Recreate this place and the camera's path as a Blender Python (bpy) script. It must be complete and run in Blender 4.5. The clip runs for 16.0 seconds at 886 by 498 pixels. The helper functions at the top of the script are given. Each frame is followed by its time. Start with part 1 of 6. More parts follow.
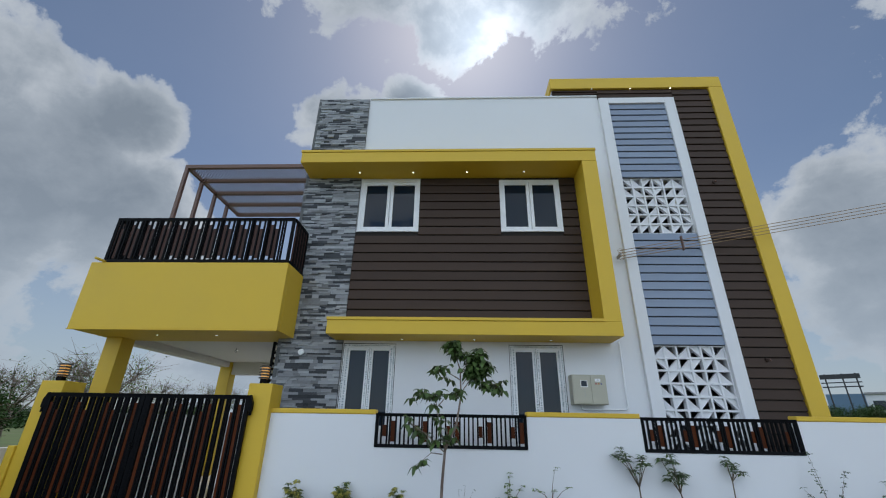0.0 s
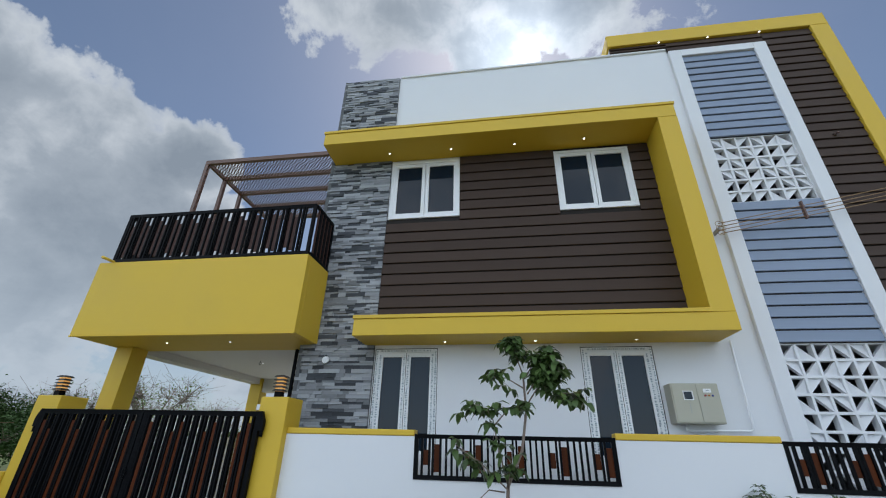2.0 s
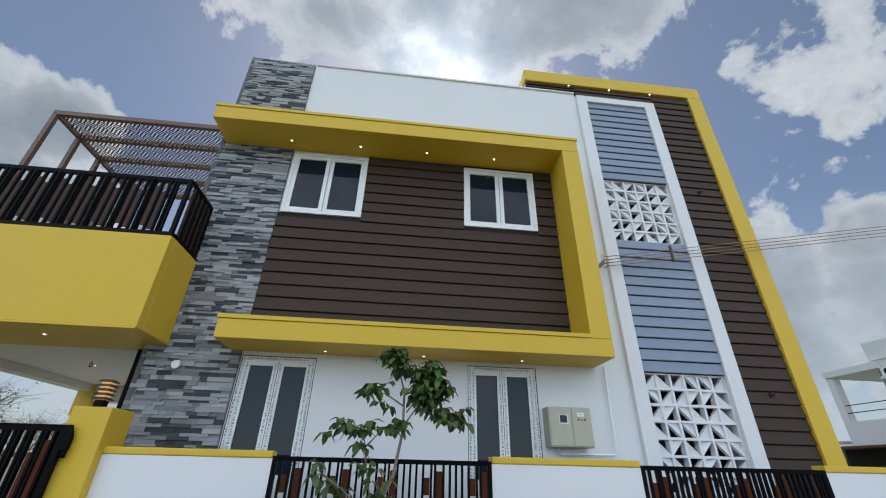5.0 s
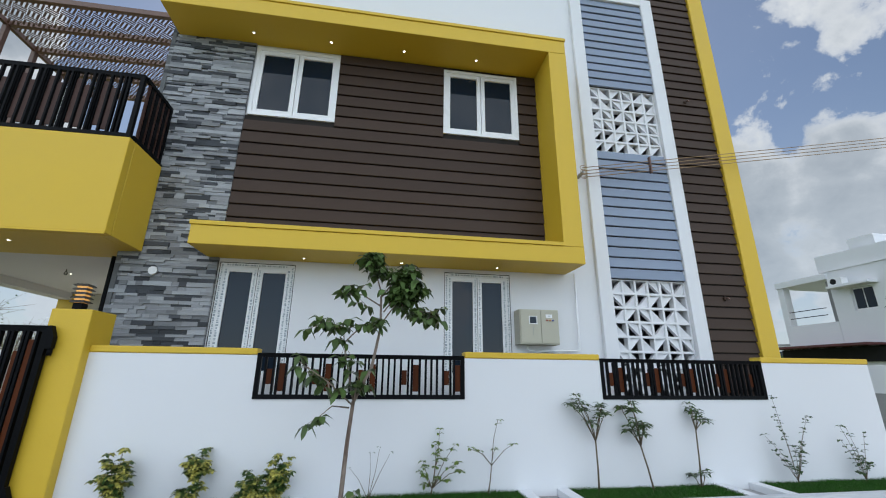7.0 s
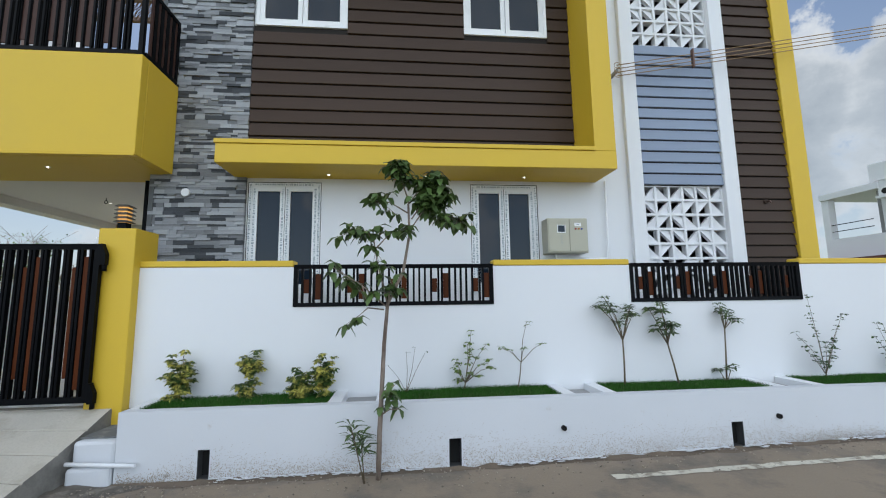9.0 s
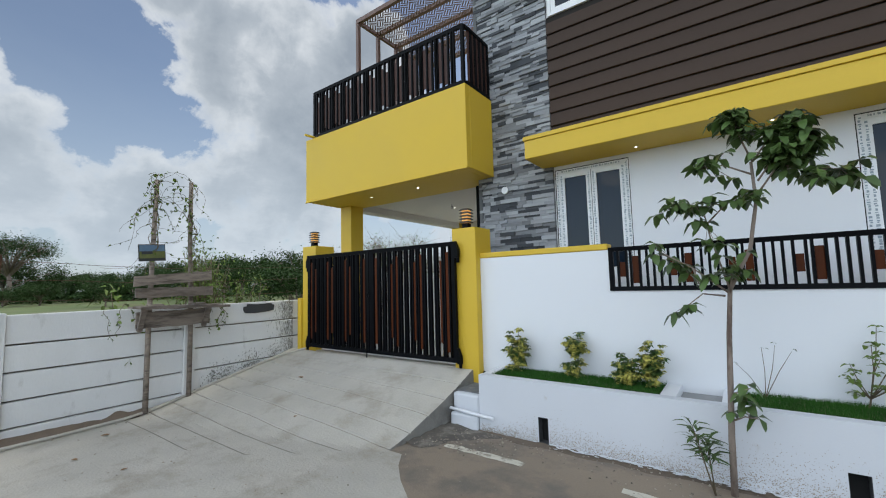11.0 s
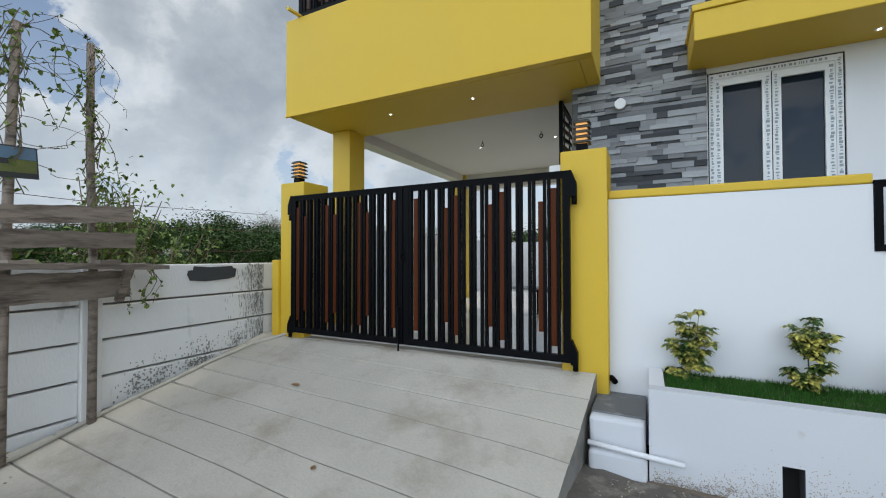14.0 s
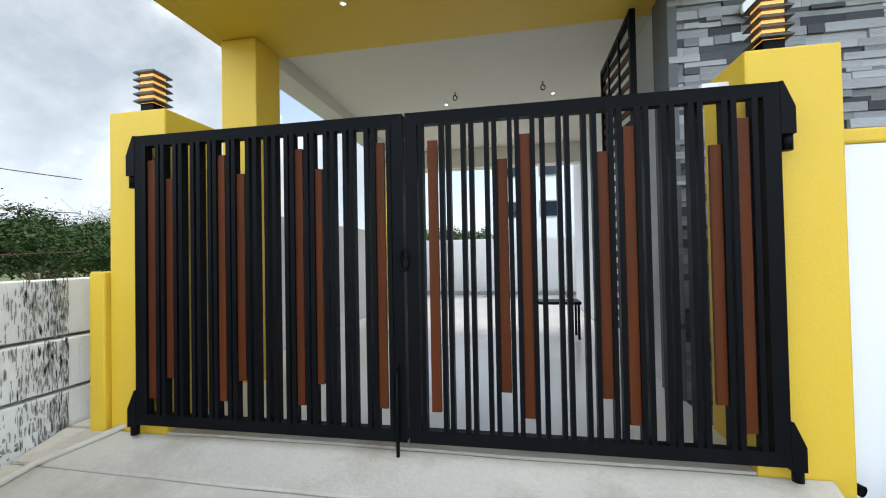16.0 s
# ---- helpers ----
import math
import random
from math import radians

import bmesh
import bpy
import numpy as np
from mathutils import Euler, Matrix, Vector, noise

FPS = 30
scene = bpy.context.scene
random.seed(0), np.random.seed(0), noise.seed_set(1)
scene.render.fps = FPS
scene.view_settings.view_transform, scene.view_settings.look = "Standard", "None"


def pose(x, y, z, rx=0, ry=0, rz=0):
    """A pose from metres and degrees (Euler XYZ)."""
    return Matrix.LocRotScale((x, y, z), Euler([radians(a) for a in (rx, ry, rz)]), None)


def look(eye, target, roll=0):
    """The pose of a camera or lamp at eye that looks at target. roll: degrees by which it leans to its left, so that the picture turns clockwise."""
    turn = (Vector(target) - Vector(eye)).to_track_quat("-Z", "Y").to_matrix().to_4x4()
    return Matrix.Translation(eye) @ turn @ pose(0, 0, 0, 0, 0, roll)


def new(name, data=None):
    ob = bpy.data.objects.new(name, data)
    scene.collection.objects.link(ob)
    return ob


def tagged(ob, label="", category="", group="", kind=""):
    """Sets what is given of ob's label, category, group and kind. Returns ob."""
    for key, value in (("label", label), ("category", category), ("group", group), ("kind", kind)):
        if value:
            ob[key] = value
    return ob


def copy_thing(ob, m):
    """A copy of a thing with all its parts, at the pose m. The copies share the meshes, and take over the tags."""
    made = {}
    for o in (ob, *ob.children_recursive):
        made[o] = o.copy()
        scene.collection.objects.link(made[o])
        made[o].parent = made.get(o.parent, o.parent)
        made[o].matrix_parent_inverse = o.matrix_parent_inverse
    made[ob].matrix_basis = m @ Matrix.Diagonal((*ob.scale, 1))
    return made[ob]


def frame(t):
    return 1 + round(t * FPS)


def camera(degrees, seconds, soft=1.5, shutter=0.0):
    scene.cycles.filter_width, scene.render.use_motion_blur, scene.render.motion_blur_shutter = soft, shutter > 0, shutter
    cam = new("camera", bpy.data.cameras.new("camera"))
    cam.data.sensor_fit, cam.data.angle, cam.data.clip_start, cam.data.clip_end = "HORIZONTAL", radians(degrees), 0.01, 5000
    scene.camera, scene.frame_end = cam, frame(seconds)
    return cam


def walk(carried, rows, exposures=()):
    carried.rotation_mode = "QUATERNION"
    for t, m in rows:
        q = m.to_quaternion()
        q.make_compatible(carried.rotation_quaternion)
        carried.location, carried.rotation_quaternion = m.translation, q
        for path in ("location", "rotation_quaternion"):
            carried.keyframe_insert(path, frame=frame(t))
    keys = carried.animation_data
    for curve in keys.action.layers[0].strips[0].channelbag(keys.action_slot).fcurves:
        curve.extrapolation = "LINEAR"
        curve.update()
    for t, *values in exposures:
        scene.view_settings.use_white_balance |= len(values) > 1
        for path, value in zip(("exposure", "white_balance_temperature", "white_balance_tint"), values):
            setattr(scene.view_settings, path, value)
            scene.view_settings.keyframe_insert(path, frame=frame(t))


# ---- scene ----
cam = camera(94.9, 16.0, 1.1)
PATH = [
    (0, (-0.056, 0.024, 1.87), (-0.132, 1.861, 2.656), 1.0),
    (0.5, (-0.097, 0.335, 1.858), (-0.197, 2.161, 2.669), 1.1),
    (1, (-0.128, 0.678, 1.869), (-0.272, 2.492, 2.7), 0.9),
    (1.5, (-0.129, 1.082, 1.87), (-0.341, 2.879, 2.722), 1.1),
    (2, (-0.199, 1.442, 1.864), (-0.479, 3.219, 2.739), 1.4),
    (2.5, (-0.234, 1.703, 1.875), (-0.565, 3.459, 2.773), 1.6),
    (3, (-0.261, 1.776, 1.873), (-0.565, 3.524, 2.796), 1.9),
    (3.5, (-0.206, 1.802, 1.884), (-0.406, 3.551, 2.832), 2.1),
    (4, (-0.168, 1.82, 1.884), (-0.195, 3.566, 2.858), 1.8),
    (4.2, (-0.156, 1.817, 1.895), (-0.117, 3.56, 2.875), 1.8),
    (6.3, (-0.066, 1.842, 1.857), (0.2, 3.662, 2.642), 0.7),
    (6.5, (-0.083, 1.855, 1.832), (0.199, 3.693, 2.569), 0.5),
    (7, (-0.043, 1.87, 1.799), (0.251, 3.76, 2.385), 0.6),
    (7.5, (-0.037, 1.886, 1.748), (0.274, 3.812, 2.189), 0.4),
    (8, (-0.026, 1.9, 1.691), (0.293, 3.848, 2.012), 0.2),
    (8.2, (-0.047, 1.906, 1.658), (0.282, 3.857, 1.946), -0.0),
    (10.3, (-0.076, 2.013, 1.556), (-0.721, 3.892, 1.779), -1.6),
    (10.5, (-0.112, 2.01, 1.583), (-0.934, 3.821, 1.791), -1.3),
    (11, (-0.164, 1.982, 1.649), (-1.331, 3.597, 1.82), -1.5),
    (11.5, (-0.356, 2.045, 1.633), (-1.683, 3.534, 1.792), -1.2),
    (12, (-0.733, 2.155, 1.63), (-2.081, 3.626, 1.768), -1.0),
    (12.5, (-1.143, 2.328, 1.59), (-2.456, 3.832, 1.7), -0.8),
    (13, (-1.603, 2.503, 1.576), (-2.834, 4.078, 1.65), -0.7),
    (13.5, (-2.1, 2.716, 1.545), (-3.188, 4.393, 1.6), -0.2),
    (14, (-2.62, 2.968, 1.498), (-3.517, 4.756, 1.535), -0.1),
    (14.5, (-3.126, 3.212, 1.484), (-3.837, 5.081, 1.499), -0.6),
    (15, (-3.568, 3.558, 1.451), (-4.125, 5.479, 1.474), -0.7),
    (15.5, (-3.951, 3.992, 1.461), (-4.386, 5.944, 1.496), -0.9),
    (16, (-4.262, 4.521, 1.514), (-4.624, 6.488, 1.548), -1.1),
]
walk(cam, [(t, look(eye, target, roll)) for t, eye, target, roll in PATH],
     [(0, -0.15, 6050, 10), (2, 0.06, 6100, 10), (3.5, 0.13, 6200, 10), (6.4, 0.22, 6300, 10), (8, 0.4, 6350, 10), (11, 0.38, 6350, 10), (13.5, 0.41, 6400, 10), (15, 0.5, 6400, 10), (15.5, 0.68, 6450, 10), (16, 1.07, 6500, 10)])

# ---- light ----
SUN_AZ, SUN_EL = -1.0, 53.0
world = bpy.data.worlds.new("sky")
scene.world = world
world.use_nodes = True
wn, wl = world.node_tree.nodes, world.node_tree.links
wn.clear()


def wnode(kind, **inputs):
    n = wn.new(kind)
    for k, v in inputs.items():
        n.inputs[k.replace("_", " ")].default_value = v
    return n


def wmath(op, a, b=None):
    n = wn.new("ShaderNodeMath")
    n.operation = op
    for i, v in enumerate((a, b)):
        if v is None:
            continue
        if isinstance(v, (int, float)):
            n.inputs[i].default_value = v
        else:
            wl.new(v, n.inputs[i])
    return n.outputs[0]


def wramp(fac, stops):
    n = wn.new("ShaderNodeValToRGB")
    e = n.color_ramp.elements
    while len(e) < len(stops):
        e.new(0.5)
    for el, (p, c) in zip(e, stops):
        el.position, el.color = p, (*c, 1)
    wl.new(fac, n.inputs["Fac"])
    return n.outputs["Color"]


sky = wn.new("ShaderNodeTexSky")
sky.sky_type, sky.sun_disc = "NISHITA", False
sky.sun_elevation, sky.sun_rotation = radians(SUN_EL), radians(SUN_AZ)
sky.air_density, sky.dust_density, sky.ozone_density = 1.0, 0.6, 0.6
wtc = wn.new("ShaderNodeTexCoord")
wsep = wn.new("ShaderNodeSeparateXYZ")
wl.new(wtc.outputs["Generated"], wsep.inputs[0])
# clouds lie on a flat layer overhead: the direction is divided by its height
wh = wmath("ADD", wmath("MAXIMUM", wsep.outputs["Z"], 0.0), 0.22)
wcomb = wn.new("ShaderNodeCombineXYZ")
wl.new(wmath("DIVIDE", wsep.outputs["X"], wh), wcomb.inputs[0])
wl.new(wmath("DIVIDE", wsep.outputs["Y"], wh), wcomb.inputs[1])
wcl = wnode("ShaderNodeTexNoise", Scale=5.5, Detail=14.0, Roughness=0.6, Distortion=0.25)
wl.new(wtc.outputs["Generated"], wcl.inputs["Vector"])
wcl2 = wnode("ShaderNodeTexNoise", Scale=1.5, Detail=9.0, Roughness=0.6, Distortion=0.3)
wl.new(wcomb.outputs[0], wcl2.inputs["Vector"])


def cloud_bank(az, el, size):
    """How deep a direction lies inside a heap of cloud round a bearing: 1 at its heart, 0 at its rim."""
    a, e = radians(az), radians(el)
    d = wn.new("ShaderNodeVectorMath")
    d.operation = "DISTANCE"
    wl.new(wtc.outputs["Generated"], d.inputs[0])
    d.inputs[1].default_value = (math.sin(a) * math.cos(e), math.cos(a) * math.cos(e), math.sin(e))
    return wmath("SUBTRACT", 1.0, wmath("DIVIDE", d.outputs["Value"], size))


depth = None
for bank in ((-97, 20, 0.19), (-84, 12, 0.12), (-72, 9, 0.15), (-62, 28, 0.17), (-71, 33, 0.08), (-53, 23, 0.2), (-46, 31, 0.09), (-42, 20, 0.17), (-60, 12, 0.2), (-24, 62, 0.24), (8, 65, 0.28), (34, 63, 0.26), (-2, 52, 0.12), (-20, 38, 0.12), (-8, 42, 0.08),
             (46, 20, 0.13), (60, 13, 0.2), (110, 35, 0.4), (170, 40, 0.5), (-135, 40, 0.45), (0, 90, 0.3), (20, 8, 0.2), (-25, 8, 0.2),
             (-12, 59, 0.2), (-32, 56, 0.12), (20, 59, 0.18), (46, 11, 0.12), (57, 22, 0.08)):
    c = cloud_bank(*bank)
    depth = c if depth is None else wmath("MAXIMUM", depth, c)
for bank in ((64, 33, 0.5), (40, 36, 0.3)):
    depth = wmath("MAXIMUM", depth, wmath("SUBTRACT", cloud_bank(*bank), 0.79))
wcl4 = wnode("ShaderNodeTexNoise", Scale=15.0, Detail=9.0, Roughness=0.6, Distortion=0.4)
wl.new(wtc.outputs["Generated"], wcl4.inputs["Vector"])
rough = wmath("SUBTRACT", wmath("ADD", wmath("ADD", wmath("MULTIPLY", wcl.outputs["Fac"], 2.0), wmath("MULTIPLY", wcl4.outputs["Fac"], 0.6)), wmath("MULTIPLY", wcl2.outputs["Fac"], 1.2)), 1.9)
body = wmath("ADD", wmath("MAXIMUM", wmath("MINIMUM", depth, 0.55), -0.45), rough)
cover = wramp(body, [(0.0, (0, 0, 0)), (0.1, (0.72, 0.72, 0.72)), (0.24, (1, 1, 1))])
cover = wmath("MAXIMUM", cover, wmath("MULTIPLY", wcl2.outputs["Fac"], 0.12))
# the side of each billow that faces the sun is the lighter one
wtow = wn.new("ShaderNodeVectorMath")
wtow.operation = "ADD"
wl.new(wtc.outputs["Generated"], wtow.inputs[0])
wtow.inputs[1].default_value = (0.0, 0.03, 0.05)
wcl3 = wnode("ShaderNodeTexNoise", Scale=5.5, Detail=6.0, Roughness=0.55, Distortion=0.25)
wl.new(wtow.outputs[0], wcl3.inputs["Vector"])
lit = wmath("MULTIPLY", wmath("SUBTRACT", wcl3.outputs["Fac"], wcl.outputs["Fac"]), 1.1)
shade = wramp(wmath("ADD", body, lit), [(0.05, (1.26, 1.31, 1.34)), (0.2, (1.12, 1.18, 1.23)), (0.46, (0.76, 0.84, 0.92)), (0.85, (0.54, 0.62, 0.71))])
near_sun = wmath("MAXIMUM", cloud_bank(SUN_AZ + 6, SUN_EL - 3, 0.3), 0.0)
wbright = wn.new("ShaderNodeVectorMath")
wbright.operation = "SCALE"
wl.new(wmath("ADD", wmath("MULTIPLY", wmath("POWER", near_sun, 2.0), 12.0), 6.1), wbright.inputs["Scale"])
wl.new(shade, wbright.inputs[0])
wmix = wn.new("ShaderNodeMix")
wmix.data_type = "RGBA"
wl.new(cover, wmix.inputs[0])
wl.new(sky.outputs[0], wmix.inputs[6])
wl.new(wbright.outputs[0], wmix.inputs[7])
# clouds opposite the sun are lit from the front and far brighter
wfront = wn.new("ShaderNodeMapRange")
wfront.interpolation_type = "SMOOTHSTEP"
for k_, v_ in (("From Min", 0.1), ("From Max", -0.6), ("To Min", 1.0), ("To Max", 3.05)):
    wfront.inputs[k_].default_value = v_
wl.new(wsep.outputs["Y"], wfront.inputs["Value"])
# pale haze thickens towards the horizon
whaze = wn.new("ShaderNodeMapRange")
whaze.interpolation_type = "SMOOTHSTEP"
for k_, v_ in (("From Min", 0.5), ("From Max", -0.05), ("To Min", 0.0), ("To Max", 0.72)):
    whaze.inputs[k_].default_value = v_
wl.new(wsep.outputs["Z"], whaze.inputs["Value"])
wveil = wn.new("ShaderNodeMix")
wveil.data_type = "RGBA"
wl.new(whaze.outputs[0], wveil.inputs[0])
wl.new(wmix.outputs[2], wveil.inputs[6])
wveil.inputs[7].default_value = (5.6, 6.45, 7.2, 1)
wbg = wnode("ShaderNodeBackground")
wl.new(wveil.outputs[2], wbg.inputs["Color"])
wl.new(wmath("MULTIPLY", wfront.outputs[0], 0.075), wbg.inputs["Strength"])
wout = wn.new("ShaderNodeOutputWorld")
wl.new(wbg.outputs[0], wout.inputs["Surface"])

sun_data = bpy.data.lights.new("sun", "SUN")
sun_data.energy, sun_data.angle, sun_data.color = 1.2, radians(12), (1.0, 0.95, 0.86)
sun = new("sun", sun_data)
sun.matrix_world = look((0, 0, 30), (-math.sin(radians(SUN_AZ)) * math.cos(radians(SUN_EL)), -math.cos(radians(SUN_AZ)) * math.cos(radians(SUN_EL)), 30 - math.sin(radians(SUN_EL))))


# ---- materials ----
def mat(name, base, rough=0.6, var=0.06, scale=3.0, fine=60.0, bump=0.08, metal=0.0, rnd=0.0, island=0.0, tint=None, stretch=(1, 1, 1), spec=0.5):
    """A surface with a base colour that varies at two scales, fine relief, and, if rnd, a shade of its own for each piece."""
    m = bpy.data.materials.new(name)
    m.use_nodes = True
    n, l = m.node_tree.nodes, m.node_tree.links
    b = n["Principled BSDF"]
    b.inputs["Metallic"].default_value, b.inputs["Specular IOR Level"].default_value = metal, spec
    tc = n.new("ShaderNodeTexCoord")
    mp = n.new("ShaderNodeMapping")
    mp.inputs["Scale"].default_value = stretch
    l.new(tc.outputs["Object"], mp.inputs["Vector"])
    big, small = n.new("ShaderNodeTexNoise"), n.new("ShaderNodeTexNoise")
    big.inputs["Scale"].default_value, small.inputs["Scale"].default_value = scale, fine
    big.inputs["Detail"].default_value, small.inputs["Detail"].default_value = 5, 4
    for k in (big, small):
        l.new(mp.outputs[0], k.inputs["Vector"])

    def mth(op, a, c):
        k = n.new("ShaderNodeMath")
        k.operation = op
        for i, v in enumerate((a, c)):
            if isinstance(v, (int, float)):
                k.inputs[i].default_value = v
            else:
                l.new(v, k.inputs[i])
        return k.outputs[0]

    amount = mth("ADD", mth("MULTIPLY", mth("SUBTRACT", big.outputs["Fac"], 0.5), 2 * var), mth("MULTIPLY", mth("SUBTRACT", small.outputs["Fac"], 0.5), var))
    if rnd:
        oi = n.new("ShaderNodeObjectInfo")
        amount = mth("ADD", amount, mth("MULTIPLY", mth("SUBTRACT", oi.outputs["Random"], 0.5), 2 * rnd))
    if island:
        ge = n.new("ShaderNodeNewGeometry")
        amount = mth("ADD", amount, mth("MULTIPLY", mth("SUBTRACT", ge.outputs["Random Per Island"], 0.5), 2 * island))
    mul = n.new("ShaderNodeVectorMath")
    mul.operation = "SCALE"
    mul.inputs[0].default_value = base
    l.new(mth("ADD", amount, 1.0), mul.inputs["Scale"])
    col = mul.outputs[0]
    if tint:
        t_col, t_scale, t_low, t_high = tint
        tn = n.new("ShaderNodeTexNoise")
        tn.inputs["Scale"].default_value, tn.inputs["Detail"].default_value, tn.inputs["Roughness"].default_value = t_scale, 8, 0.65
        l.new(mp.outputs[0], tn.inputs["Vector"])
        tr = n.new("ShaderNodeMapRange")
        tr.inputs["From Min"].default_value, tr.inputs["From Max"].default_value = t_low, t_high
        l.new(tn.outputs["Fac"], tr.inputs["Value"])
        mx = n.new("ShaderNodeMix")
        mx.data_type = "RGBA"
        l.new(tr.outputs[0], mx.inputs[0])
        l.new(col, mx.inputs[6])
        mx.inputs[7].default_value = (*t_col, 1)
        col = mx.outputs[2]
    l.new(col, b.inputs["Base Color"])
    l.new(mth("ADD", mth("MULTIPLY", mth("SUBTRACT", big.outputs["Fac"], 0.5), 0.2), rough), b.inputs["Roughness"])
    if bump:
        bp = n.new("ShaderNodeBump")
        bp.inputs["Strength"].default_value, bp.inputs["Distance"].default_value = bump, 0.01
        l.new(small.outputs["Fac"], bp.inputs["Height"])
        l.new(bp.outputs[0], b.inputs["Normal"])
    return m


def glow(name, color, strength):
    m = bpy.data.materials.new(name)
    m.use_nodes = True
    b = m.node_tree.nodes["Principled BSDF"]
    b.inputs["Base Color"].default_value = (*color, 1)
    b.inputs["Emission Color"].default_value = (*color, 1)
    b.inputs["Emission Strength"].default_value = strength
    return m


YELLOW = mat("yellow_paint", (0.64, 0.425, 0.028), 0.55, 0.05, 1.2, 90, 0.12)
WHITE = mat("white_paint", (0.735, 0.745, 0.765), 0.7, 0.03, 1.0, 160, 0.06)
BROWN = mat("brown_board", (0.055, 0.036, 0.027), 0.6, 0.08, 1.5, 40, 0.15, rnd=0.08, stretch=(0.4, 1, 3), spec=0.2)
BLUE = mat("blue_grey_board", (0.22, 0.27, 0.36), 0.5, 0.05, 1.5, 60, 0.08, rnd=0.04)
BLACK = mat("black_steel", (0.003, 0.0034, 0.0045), 0.45, 0.15, 6, 120, 0.05, spec=0.07)
WOOD = mat("red_brown_wood_strip", (0.075, 0.019, 0.005), 0.45, 0.35, 4, 50, 0.1, rnd=0.15, stretch=(6, 6, 0.6), spec=0.12)
STONE = mat("grey_ledge_stone", (0.27, 0.28, 0.295), 0.65, 0.3, 7, 45, 0.6, rnd=0.42, stretch=(0.5, 1, 2.2), spec=0.3)
STONE_FAR = mat("grey_ledge_stone_joined", (0.27, 0.28, 0.295), 0.65, 0.3, 7, 45, 0.6, island=0.42, stretch=(0.5, 1, 2.2), spec=0.3)
MORTAR = mat("grey_mortar", (0.12, 0.125, 0.13), 0.9, 0.1, 8, 90, 0.3)
CEIL = mat("cream_ceiling", (0.62, 0.59, 0.52), 0.8, 0.03, 1, 80, 0.05)
UPVC = mat("white_upvc", (0.78, 0.79, 0.8), 0.3, 0.02, 3, 60, 0.0)
PERGOLA = mat("brown_pergola_paint", (0.13, 0.07, 0.052), 0.45, 0.08, 4, 70, 0.05)
CONCRETE = mat("light_concrete", (0.47, 0.44, 0.38), 0.85, 0.2, 1.8, 45, 0.5, tint=((0.335, 0.295, 0.235), 1.9, 0.5, 0.7))
ROAD = mat("dusty_concrete_road", (0.27, 0.215, 0.158), 0.9, 0.2, 0.9, 60, 0.5, tint=((0.17, 0.145, 0.118), 1.3, 0.48, 0.62))
PRECAST = mat("whitewashed_concrete", (0.74, 0.74, 0.73), 0.85, 0.07, 2.0, 50, 0.3, stretch=(1, 1.3, 0.5), tint=((0.40, 0.39, 0.36), 3.4, 0.6, 0.8))
FIELD = mat("field_grass", (0.12, 0.16, 0.045), 0.9, 0.3, 0.2, 6, 0.3, tint=((0.2, 0.17, 0.09), 0.08, 0.5, 0.7))
BEIGE = mat("beige_metal_box", (0.42, 0.41, 0.33), 0.5, 0.04, 3, 90, 0.03)
RAMPSIDE = mat("rough_dark_grey_side", (0.22, 0.21, 0.19), 0.95, 0.25, 2.5, 40, 0.6, tint=((0.12, 0.11, 0.1), 3, 0.5, 0.7))
GREYWALL = mat("grey_cement", (0.3, 0.3, 0.3), 0.9, 0.15, 1.2, 50, 0.3)


def glass_dark(name, color, rough):
    m = bpy.data.materials.new(name)
    m.use_nodes = True
    b = m.node_tree.nodes["Principled BSDF"]
    b.inputs["Base Color"].default_value, b.inputs["Roughness"].default_value = (*color, 1), rough
    b.inputs["Specular IOR Level"].default_value = 0.3
    return m


# the bluish base paints the sky's reflection into the dark panes
GLASS = glass_dark("sky_reflection_glass", (0.008, 0.016, 0.028), 0.03)
SPOT = glow("downlight_lens", (1.0, 0.9, 0.72), 6)
# near-black for dark fittings, and for shade painted into gaps and openings
HOLE = mat("dark_pipe_and_hollow_shade", (0.008, 0.008, 0.008), 0.9, 0.1, 4, 40, 0)


LINE = mat("worn_road_paint", (0.62, 0.58, 0.48), 0.8, 0.15, 6, 60, 0.2, tint=((0.3, 0.26, 0.2), 9, 0.5, 0.62))
SILT = mat("grey_silt", (0.12, 0.105, 0.088), 0.95, 0.35, 7, 60, 0.7, tint=((0.24, 0.215, 0.18), 6, 0.5, 0.66))
SOIL = mat("brown_soil", (0.15, 0.115, 0.085), 0.95, 0.3, 6, 70, 0.6)
# near-black that paints the shade between lapped boards
GAP = mat("gap_shade_backing", (0.015, 0.012, 0.01), 0.9, 0.1, 5, 50, 0)
INNER = mat("dark_grey_inner_wall", (0.12, 0.12, 0.13), 0.9, 0.1, 1, 30, 0)
PRINT = mat("grey_blue_print", (0.30, 0.35, 0.38), 0.6, 0.1, 6, 60, 0)
# white greyed for the shade on planter front and steps, tinted with mud specks
WALLOW = mat("shaded_whitewash_with_mud_specks", (0.60, 0.615, 0.645), 0.75, 0.05, 1.2, 90, 0.05, tint=((0.42, 0.37, 0.31), 3.2, 0.68, 0.86))
GRASS = mat("artificial_grass", (0.03, 0.105, 0.012), 0.6, 0.3, 6, 60, 0, island=0.35, spec=0.2)
LEAF = mat("green_leaf", (0.064, 0.108, 0.028), 0.4, 0.2, 5, 60, 0, island=0.4, spec=0.4)
LEAF2 = mat("light_green_leaf", (0.13, 0.19, 0.04), 0.55, 0.2, 5, 60, 0, island=0.35, spec=0.2)
